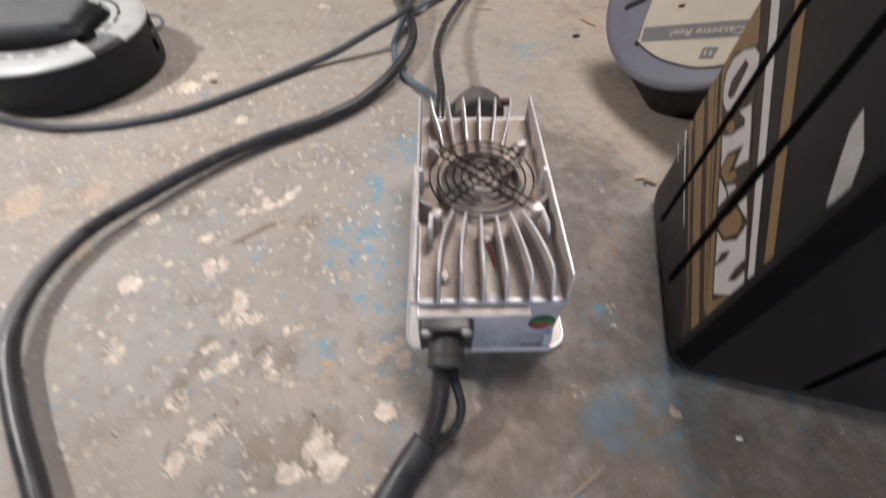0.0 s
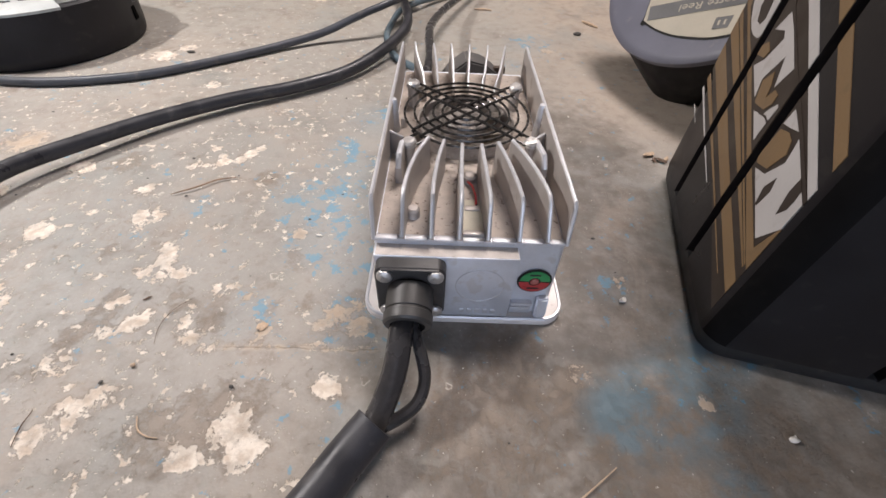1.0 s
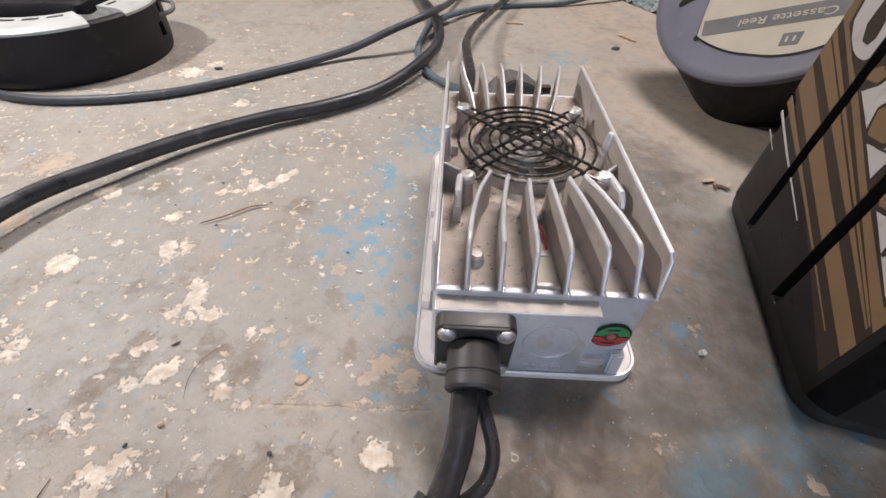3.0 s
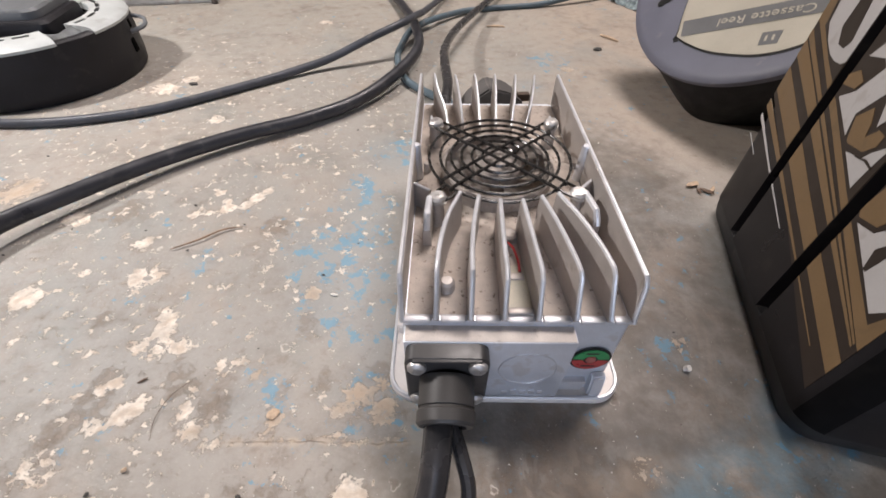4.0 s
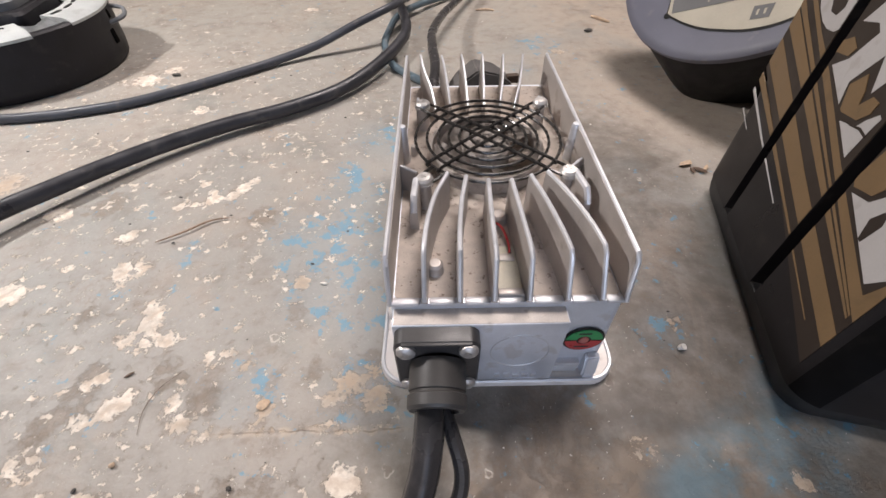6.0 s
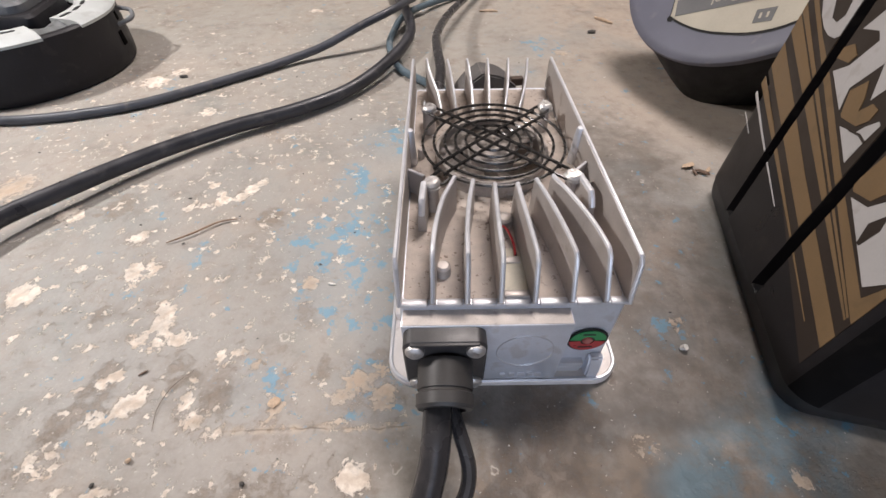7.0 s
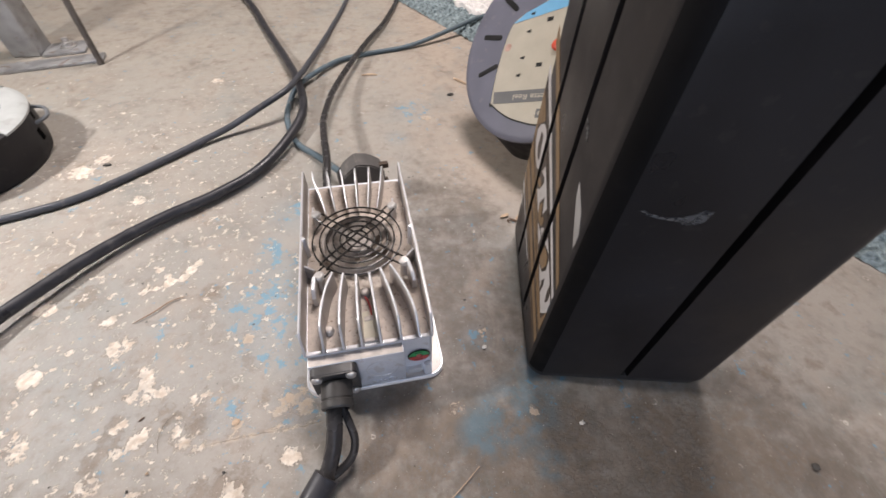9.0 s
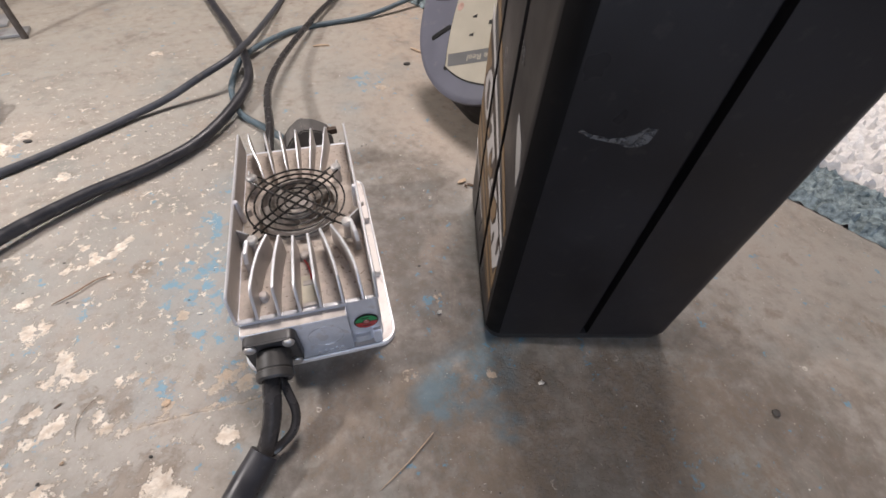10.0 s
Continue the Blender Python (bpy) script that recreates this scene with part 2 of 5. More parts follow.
    # soil trodden into the worn spots
    sf = math_("ADD", math_("MULTIPLY", attr("soil"), 0.17), math_("ADD", math_("MULTIPLY", n(150.0, 9.0, 0.74, 0.2), 0.85), math_("MULTIPLY", n(38.0, 5.0, 0.6), 0.35)))
    soil = step(sf, 0.660, 0.820)
    top = mix(math_("MULTIPLY", soil, 0.55), top, (0.205, 0.152, 0.108))
    # blue coat
    bn = math_("ADD", math_("MULTIPLY", n(92.0, 9.0, 0.70, 0.1), 1.00), math_("MULTIPLY", n(26.0, 3.0), 0.34))
    blue = step(math_("ADD", math_("MULTIPLY", attr("blue"), 0.100), bn), 0.790, 0.850)
    top = mix(math_("MULTIPLY", attr("blue"), 0.16), top, (0.20, 0.275, 0.315))
    teal = math_("MULTIPLY", attr("teal"), step(n(42.0, 7.0, 0.65), 0.36, 0.58))
    top = mix(math_("MULTIPLY", teal, 0.62), top, (0.105, 0.205, 0.262))
    top = mix(math_("MULTIPLY", blue, 0.68), top, (0.105, 0.280, 0.405))
    # cream patches
    cn = math_("ADD", math_("ADD", math_("MULTIPLY", chips, 0.46), math_("MULTIPLY", n(330.0, 5.0, 0.65), 0.20)), math_("MULTIPLY", n(130.0, 9.0, 0.70, 0.3), 0.52))
    cf = math_("ADD", math_("MULTIPLY", attr("cream"), 0.215), cn)
    cream = math_("MULTIPLY", step(cf, 0.748, 0.778), math_("ADD", 0.62, math_("MULTIPLY", step(n(75.0, 8.0, 0.75), 0.60, 0.42), 0.42)))
    cf2 = math_("ADD", math_("MULTIPLY", attr("flake"), 0.092), chips2)
    cream2 = math_("MULTIPLY", step(math_("ADD", cf2, math_("MULTIPLY", math_("SUBTRACT", mid, 0.5), 0.16)), 0.672, 0.704), math_("ADD", 0.45, math_("MULTIPLY", fine, 0.8)))
    mask = math_("MAXIMUM", cream, cream2)
    edge = math_("SUBTRACT", step(cf, 0.650, 0.745), step(cf, 0.745, 0.772))
    edge = math_("MULTIPLY", edge, step(n(48.0, 6.0, 0.7), 0.44, 0.60))
    top = mix(math_("MULTIPLY", edge, 0.42), top, (0.190, 0.140, 0.100))
    cream_col = mix(step(n(130.0, 5.0), 0.42, 0.66), (0.77, 0.695, 0.600), (0.56, 0.465, 0.375))
    cream_col = mix(math_("MULTIPLY", attr("tan"), 0.8), cream_col, (0.41, 0.315, 0.23))
    col = mix(mask, top, cream_col)
    # a hairline scratch with crumbled brown edges
    sep = t.nodes.new("ShaderNodeSeparateXYZ")
    t.links.new(geo.outputs["Position"], sep.inputs[0])
    away = math_("ABSOLUTE", math_("ADD", math_("SUBTRACT", sep.outputs[1], math_("MULTIPLY", sep.outputs[0], 0.03)), math_("ADD", 0.1235, math_("MULTIPLY", n(60.0, 5.0), 0.0060))), 0.0)
    run = math_("MULTIPLY", step(sep.outputs[0], -0.140, -0.118), step(sep.outputs[0], -0.030, -0.050))
    col = mix(math_("MULTIPLY", math_("MULTIPLY", step(away, 0.0030, 0.0008), step(n(140.0, 5.0), 0.42, 0.60)), math_("MULTIPLY", run, 0.55)), col, (0.50, 0.405, 0.31))
    col = mix(math_("MULTIPLY", math_("MULTIPLY", step(away, 0.0006, 0.0002), run), math_("MULTIPLY", step(n(95.0, 4.0), 0.40, 0.60), 0.60)), col, (0.13, 0.095, 0.070))
    # thin pale rims of burst blisters
    warp = t.nodes.new("ShaderNodeVectorMath")
    warp.operation = "MULTIPLY_ADD"
    wob = t.nodes.new("ShaderNodeTexNoise")
    wob.inputs["Scale"].default_value = 210.0
    t.links.new(geo.outputs["Position"], wob.inputs["Vector"])
    t.links.new(wob.outputs["Color"], warp.inputs[0])
    warp.inputs[1].default_value = (0.006, 0.006, 0.0)
    t.links.new(geo.outputs["Position"], warp.inputs[2])
    vor = t.nodes.new("ShaderNodeTexVoronoi")
    vor.inputs["Scale"].default_value = 46.0
    t.links.new(warp.outputs[0], vor.inputs["Vector"])
    pick = t.nodes.new("ShaderNodeSeparateColor")
    t.links.new(vor.outputs["Color"], pick.inputs[0])
    off = math_("ABSOLUTE", math_("SUBTRACT", vor.outputs["Distance"], math_("ADD", math_("MULTIPLY", pick.outputs[1], 0.09), 0.06)), 0.0)
    rim = math_("MULTIPLY", step(off, 0.030, 0.012), step(pick.outputs[0], 0.74, 0.76))
    rim = math_("MULTIPLY", rim, step(n(170.0, 3.0), 0.42, 0.58))
    col = mix(math_("MULTIPLY", rim, 0.65), col, (0.62, 0.56, 0.49))
    pit = math_("MULTIPLY", step(vor.outputs["Distance"], 0.11, 0.05), step(pick.outputs[0], 0.86, 0.87))
    col = mix(math_("MULTIPLY", pit, 0.45), col, (0.20, 0.155, 0.125))
    speck = step(n(430.0, 3.0, 0.6), 0.680, 0.715)
    col = mix(math_("MULTIPLY", speck, 0.6), col, (0.70, 0.66, 0.60))
    dark = step(n(240.0, 4.0, 0.65), 0.668, 0.712)
    col = mix(math_("MULTIPLY", dark, 0.6), col, (0.08, 0.05, 0.04))
    t.links.new(col, b.inputs["Base Color"])
    r = t.nodes.new("ShaderNodeMapRange")
    t.links.new(fine, r.inputs[0])
    r.inputs[3].default_value, r.inputs[4].default_value = 0.42, 0.72
    t.links.new(math_("ADD", r.outputs[0], math_("MULTIPLY", mask, 0.2)), b.inputs["Roughness"])
    height = math_("ADD", math_("MULTIPLY", mask, -0.5), math_("ADD", math_("ADD", math_("MULTIPLY", fine, 0.7), math_("MULTIPLY", soil, -0.25)), math_("MULTIPLY", grain, 0.3)))
    bp = t.nodes.new("ShaderNodeBump")
    bp.inputs["Strength"].default_value, bp.inputs["Distance"].default_value = 0.60, 0.0018
    t.links.new(height, bp.inputs["Height"])
    t.links.new(bp.outputs[0], b.inputs["Normal"])
    return m


FLOOR = floor_material()

# ---------------------------------------------------------------- mesh helpers


def part(name, bm, material, parent=None, label="", smooth=True, angle=35):
    me = bpy.data.meshes.new(name)
    bmesh.ops.recalc_face_normals(bm, faces=bm.faces[:])
    bm.to_mesh(me)
    bm.free()
    me.materials.append(material)
    if smooth:
        me.polygons.foreach_set("use_smooth", [True] * len(me.polygons))
        me.set_sharp_from_angle(angle=radians(angle))
    ob = new(name, me)
    ob.parent = parent
    if label:
        ob["label"] = label
    return ob


def empty(name, m=None):
    ob = new(name)
    ob.empty_display_size = 0.02
    if m is not None:
        ob.matrix_basis = m
    return ob


def add(bm, verts, faces):
    vs = [bm.verts.new(v) for v in verts]
    for f in faces:
        bm.faces.new([vs[i] for i in f])
    return vs


def prism(bm, loop, z0, z1, axis="z", chamfer=0.0):
    """A loop of (a, b) pushed from z0 to z1 along an axis; the far rim may be chamfered inwards."""
    def at(a, b, h):
        return {"z": (a, b, h), "y": (a, h, b), "x": (h, a, b)}[axis]
    loops = [(z0, 0.0)]
    if chamfer:
        loops += [(z1 - math.copysign(chamfer, z1 - z0), 0.0), (z1, chamfer)]
    else:
        loops += [(z1, 0.0)]
    k = len(loop)
    ca, cb = sum(p[0] for p in loop) / k, sum(p[1] for p in loop) / k
    rings = []
    for h, inset in loops:
        ring = []
        for a, b in loop:
            d = math.hypot(a - ca, b - cb) or 1
            s = 1 - inset / d
            ring.append(bm.verts.new(at(ca + (a - ca) * s, cb + (b - cb) * s, h)))
        rings.append(ring)
    for r0, r1 in zip(rings, rings[1:]):
        for i in range(k):
            bm.faces.new((r0[i], r0[(i + 1) % k], r1[(i + 1) % k], r1[i]))
    bm.faces.new(rings[0][::-1])
    bm.faces.new(rings[-1])


def rounded(x0, x1, y0, y1, r, n=6):
    pts = []
    for cx, cy, a0 in ((x1 - r, y1 - r, 0), (x0 + r, y1 - r, 90), (x0 + r, y0 + r, 180), (x1 - r, y0 + r, 270)):
        for i in range(n + 1):
            a = radians(a0 + 90 * i / n)
            pts.append((cx + r * math.cos(a), cy + r * math.sin(a)))
    return pts


def block(bm, x0, x1, y0, y1, z0, z1, bevel=0.0):
    vs = add(bm, [(x, y, z) for z in (z0, z1) for y in (y0, y1) for x in (x0, x1)],
             [(0, 2, 3, 1), (4, 5, 7, 6), (0, 1, 5, 4), (2, 6, 7, 3), (0, 4, 6, 2), (1, 3, 7, 5)])
    if bevel:
        es = {e for v in vs for e in v.link_edges}
        bmesh.ops.bevel(bm, geom=list(es), offset=bevel, segments=2, profile=0.5, affect="EDGES")


def lathe(bm, profile, n=32, m=None, a0=0.0, a1=360.0):
    """Turns (radius, height) pairs about the z axis."""
    full = abs(a1 - a0 - 360) < 1e-6
    cols = n if full else n + 1
    rings = []
    for r, h in profile:
        if r < 1e-7:
            rings.append([bm.verts.new((0, 0, h))])
        else:
            rings.append([bm.verts.new((r * math.cos(radians(a0 + (a1 - a0) * i / n)), r * math.sin(radians(a0 + (a1 - a0) * i / n)), h)) for i in range(cols)])
    for p, q in zip(rings, rings[1:]):
        for i in range(n):
            j = (i + 1) % cols
            if len(p) == 1 and len(q) == 1:
                continue
            if len(p) == 1:
                bm.faces.new((p[0], q[i], q[j]))
            elif len(q) == 1:
                bm.faces.new((p[i], p[j], q[0]))
            else:
                bm.faces.new((p[i], p[j], q[j], q[i]))
    if m is not None:
        bmesh.ops.transform(bm, matrix=m, verts=[v for ring in rings for v in ring])


def spline(pts, per=10, closed=False):
    """Catmull-Rom through the points."""
    P = [Vector(p) for p in pts]
    k = len(P)
    out = []
    spans = k if closed else k - 1
    for i in range(spans):
        if closed:
            a, b, c, d = P[i - 1], P[i], P[(i + 1) % k], P[(i + 2) % k]
        else:
            b, c = P[i], P[i + 1]
            a = P[i - 1] if i else b * 2 - c
            d = P[i + 2] if i + 2 < k else c * 2 - b
        for j in range(per):
            s = j / per
            out.append(0.5 * ((2 * b) + (c - a) * s + (2 * a - 5 * b + 4 * c - d) * s * s + (3 * b - a - 3 * c + d) * s ** 3))
    if not closed:
        out.append(P[-1])
    return out


def tube(bm, path, r, n=10, closed=False, radii=None):
    """A round bar along a path of points, with capped ends."""
    path = [Vector(p) for p in path]
    k = len(path)
    rings, side = [], None
    for i, p in enumerate(path):
        if closed:
            d = path[(i + 1) % k] - path[i - 1]
        else:
            d = path[min(i + 1, k - 1)] - path[max(i - 1, 0)]
        d.normalize()
        if side is None:
            side = d.orthogonal().normalized()
        side = (side - d * side.dot(d)).normalized()
        up = d.cross(side)
        rad = radii[i] if radii else r
        rings.append([bm.verts.new(p + (side * math.cos(2 * math.pi * j / n) + up * math.sin(2 * math.pi * j / n)) * rad) for j in range(n)])
    pairs = list(zip(rings, rings[1:])) + ([(rings[-1], rings[0])] if closed else [])
    for a, b in pairs:
        for j in range(n):
            bm.faces.new((a[j], a[(j + 1) % n], b[(j + 1) % n], b[j]))
    if not closed:
        bm.faces.new(rings[0][::-1])
        bm.faces.new(rings[-1])


def ring_wire(bm, cx, cy, z, radius, wire, n=56):
    tube(bm, [(cx + radius * math.cos(2 * math.pi * i / n), cy + radius * math.sin(2 * math.pi * i / n), z) for i in range(n)], wire, 6, True)


def screw_mesh(bm, m, r=0.004, h=0.0022):
    """A pan head with a cross recess, its axis along the matrix's z."""
    s = bmesh.new()
    lathe(s, [(0, h * 0.55), (r * 0.2, h * 0.6), (r * 0.3, h), (r * 0.7, h * 0.92), (r * 0.95, h * 0.55), (r, 0), (0, 0)], 20)
    for a in (0.4, 0.4 + math.pi / 2):
        c, q = math.cos(a), math.sin(a)
        L, w = r * 0.62, r * 0.11
        add(s, [(c * L - q * w, q * L + c * w, h * 1.03), (c * L + q * w, q * L - c * w, h * 1.03), (-c * L + q * w, -q * L - c * w, h * 1.03), (-c * L - q * w, -q * L + c * w, h * 1.03)], [(0, 1, 2, 3)])
    s.transform(m)
    me = bpy.data.meshes.new("tmp")
    s.to_mesh(me)
    s.free()
    bm.from_mesh(me)
    bpy.data.meshes.remove(me)


def lumpy(bm, centre, size, seed, sub=2, flat=1.0):
    """An uneven crumb."""
    s = bmesh.new()
    bmesh.ops.create_icosphere(s, subdivisions=sub, radius=1.0)
    for v in s.verts:
        v.co *= 0.75 + 0.5 * noise.noise(v.co * 1.3 + Vector((seed * 3.1, seed * 1.7, seed)))
        v.co = Vector((v.co.x * size[0], v.co.y * size[1], v.co.z * size[2] * flat)) + Vector(centre)
    me = bpy.data.meshes.new("tmp")
    s.to_mesh(me)
    s.free()
    bm.from_mesh(me)
    bpy.data.meshes.remove(me)


# ---------------------------------------------------------------- room shell
CREAM = [(-0.192, -0.060, 0.006), (-0.188, -0.070, 0.007), (-0.196, -0.081, 0.006), (-0.185, -0.082, 0.007), (-0.174, -0.080, 0.006), (-0.217, 0.029, 0.005), (-0.206, 0.031, 0.004), (-0.195, 0.038, 0.006),
         (-0.184, 0.042, 0.005), (-0.177, 0.051, 0.006), (-0.171, 0.061, 0.005), (-0.199, 0.047, 0.004), (-0.208, 0.056, 0.004), (-0.239, -0.004, 0.008), (-0.221, -0.033, 0.010), (-0.198, -0.104, 0.005), (-0.203, -0.108, 0.004), (-0.147, -0.090, 0.004),
         (-0.137, -0.089, 0.004), (-0.147, -0.125, 0.007), (-0.153, -0.116, 0.005), (-0.136, -0.131, 0.006), (-0.186, -0.119, 0.006), (-0.180, -0.113, 0.006), (-0.197, -0.126, 0.005), (-0.286, -0.050, 0.009)]
CREAM_OUTER = [
         (-0.346, 0.236, 0.014), (-0.328, 0.262, 0.009), (-0.372, 0.232, 0.007), (-0.262, 0.172, 0.008), (-0.209, -0.145, 0.009), (-0.066, -0.150, 0.007), (-0.108, -0.172, 0.011), (-0.096, -0.184, 0.010),
         (-0.122, -0.186, 0.008), (-0.187, -0.171, 0.009), (-0.176, -0.160, 0.007), (-0.196, -0.182, 0.007), (-0.271, -0.108, 0.011), (-0.219, 0.464, 0.010), (-0.300, 0.022, 0.010)]
TAN = [(-0.069, -0.106, 0.010), (-0.056, -0.112, 0.009), (-0.060, -0.099, 0.007), (-0.079, -0.112, 0.005), (-0.110, -0.042, 0.006), (-0.110, -0.119, 0.005), (-0.372, 0.053, 0.018), (-0.430, 0.039, 0.024), (0.107, -0.071, 0.0060),
       (0.066, -0.136, 0.0070), (0.110, 0.307, 0.008), (-0.125, -0.096, 0.005), (-0.350, -0.020, 0.016), (0.130, -0.150, 0.0050)]
SOIL = [(-0.203, -0.119, 0.009), (-0.212, -0.128, 0.007), (-0.204, -0.100, 0.005), (-0.228, -0.066, 0.006), (-0.152, 0.020, 0.009), (-0.118, -0.170, 0.018), (-0.140, -0.180, 0.014), (-0.105, -0.160, 0.010), (-0.058, -0.092, 0.006),
        (-0.140, -0.116, 0.007), (0.060, -0.148, 0.014), (0.02, -0.165, 0.03), (-0.165, -0.100, 0.009), (-0.108, -0.062, 0.005), (-0.090, -0.098, 0.006), (0.03, -0.128, 0.02), (-0.27, 0.03, 0.012), (-0.315, 0.07, 0.012), (0.12, -0.20, 0.05), (0.26, -0.22, 0.06)]
BLUE = [(-0.112, 0.002, 0.021), (-0.066, -0.078, 0.009), (-0.121, -0.111, 0.011), (-0.069, -0.064, 0.016), (-0.191, -0.016, 0.008), (-0.036, -0.125, 0.006), (0.098, -0.075, 0.010), (-0.102, 0.071, 0.011), (-0.096, -0.046, 0.018), (0.091, 0.330, 0.022), (0.060, 0.260, 0.012), (-0.050, -0.168, 0.008), (-0.075, 0.12, 0.02), (0.16, -0.10, 0.018), (-0.085, -0.015, 0.026), (-0.088, 0.040, 0.018), (-0.060, -0.105, 0.016)]
TEAL = [(0.118, -0.148, 0.020), (0.088, -0.158, 0.016), (0.104, -0.152, 0.018), (0.150, -0.115, 0.014), (0.130, -0.190, 0.008)]
# brown dirt plus painted shade in front of and beside charger and case
GRIME_SHADE = [(0.02, -0.135, 0.05), (0.055, -0.115, 0.035), (0.10, 0.0, 0.05), (0.23, -0.20, 0.05), (0.30, -0.24, 0.06), (0.075, -0.13, 0.02), (0.10, 0.10, 0.05), (0.12, -0.22, 0.10), (0.28, -0.27, 0.12), (0.02, -0.16, 0.06), (0.11, -0.04, 0.06)]


def blobs(X, Y, rows, soft=1.6):
    f = np.zeros_like(X)
    for x, y, r in rows:
        f = np.maximum(f, np.clip(soft - np.hypot(X - x, Y - y) / r, 0, 1))
    return f


def build_floor():
    xs = np.unique(np.concatenate([np.linspace(-1.8, -0.62, 8), np.arange(-0.62, 0.70, 0.0030), np.linspace(0.70, 1.8, 8)]))
    ys = np.unique(np.concatenate([np.linspace(-1.8, -0.36, 8), np.arange(-0.36, 0.90, 0.0030), np.linspace(0.90, 2.6, 10)]))
    X, Y = np.meshgrid(xs, ys)
    nx, ny = len(xs), len(ys)
    co = np.stack([X, Y, np.zeros_like(X)], -1).reshape(-1, 3)
    idx = np.arange(nx * ny).reshape(ny, nx)
    quads = np.stack([idx[:-1, :-1], idx[:-1, 1:], idx[1:, 1:], idx[1:, :-1]], -1).reshape(-1, 4)
    me = bpy.data.meshes.new("floor")
    me.vertices.add(len(co))
    me.vertices.foreach_set("co", co.ravel().astype(np.float32))
    me.loops.add(quads.size)
    me.loops.foreach_set("vertex_index", quads.ravel())
    me.polygons.add(len(quads))
    me.polygons.foreach_set("loop_start", np.arange(0, quads.size, 4))
    me.update()
    me.validate()
    tan = blobs(X, Y, TAN)
    # a hairline crack with crumbled edges
    crack = np.clip(1.3 - np.abs(Y + 0.1275 + 0.02 * (X + 0.09) ** 2 - 0.0012 * np.sin(X * 210)) / 0.0028, 0, 1) * ((X > -0.152) & (X < -0.035))
    tan = np.maximum(tan, crack * 0.8)
    fields = {"cream": np.maximum(blobs(X, Y, CREAM + CREAM_OUTER, 1.7), tan), "tan": tan, "blue": blobs(X, Y, BLUE, 1.9), "grime_shade": blobs(X, Y, GRIME_SHADE, 1.8), "soil": blobs(X, Y, SOIL, 1.7), "teal": blobs(X, Y, TEAL, 1.9),
              "rust": np.clip((X - 0.06) / 0.10, 0, 1) * np.clip((Y - 0.02) / 0.15, 0, 1) * 0.75,
              "dusty": np.clip((Y - 0.12) / 0.5, 0, 1) * 0.75 + np.clip((X - 0.35) / 0.3, 0, 1) * 0.4,
              "flake": np.clip((-X + 0.02) / 0.12, 0, 1) * np.clip((0.75 - Y) / 0.5, 0, 1)}
    for name, f in fields.items():
        a = me.attributes.new(name, "FLOAT", "POINT")
        a.data.foreach_set("value", np.clip(f, 0, 1).ravel().astype(np.float32))
    me.materials.append(FLOOR)
    ob = new("floor", me)
    tagged(ob, "grey-green painted concrete floor worn to cream and blue", "floor", kind="structure")


build_floor()


def slab(name, x0, x1, y0, y1, z0, z1, material, label, category):
    bm = bmesh.new()
    block(bm, x0, x1, y0, y1, z0, z1)
    tagged(part(name, bm, material, smooth=False), label, category, kind="structure")


slab("ground", -2.2, 2.2, -2.2, 3.0, -0.15, -0.004, WALL, "plain concrete slab under the painted floor", "ground")
slab("wall_north", -1.8, 1.8, 2.6, 2.75, 0, 2.3, WALL, "plain grey garage wall", "wall")
slab("wall_west", -1.95, -1.8, -1.95, 2.75, 0, 2.3, WALL, "plain grey garage wall", "wall")
slab("wall_east", 1.8, 1.95, -1.95, 2.75, 0, 2.3, WALL, "plain grey garage wall", "wall")
bm = bmesh.new()
block(bm, -1.8, -0.6, -1.95, -1.8, 0, 2.3)
block(bm, 0.6, 1.8, -1.95, -1.8, 0, 2.3)
block(bm, -0.6, 0.6, -1.95, -1.8, 2.1, 2.3)
tagged(part("wall_south", bm, WALL, smooth=False), "plain grey garage wall with an open doorway", "wall", kind="structure")
slab("ceiling", -1.95, 1.95, -1.95, 2.75, 2.3, 2.4, CEILING, "plain pale ceiling", "ceiling")

# ---------------------------------------------------------------- battery charger


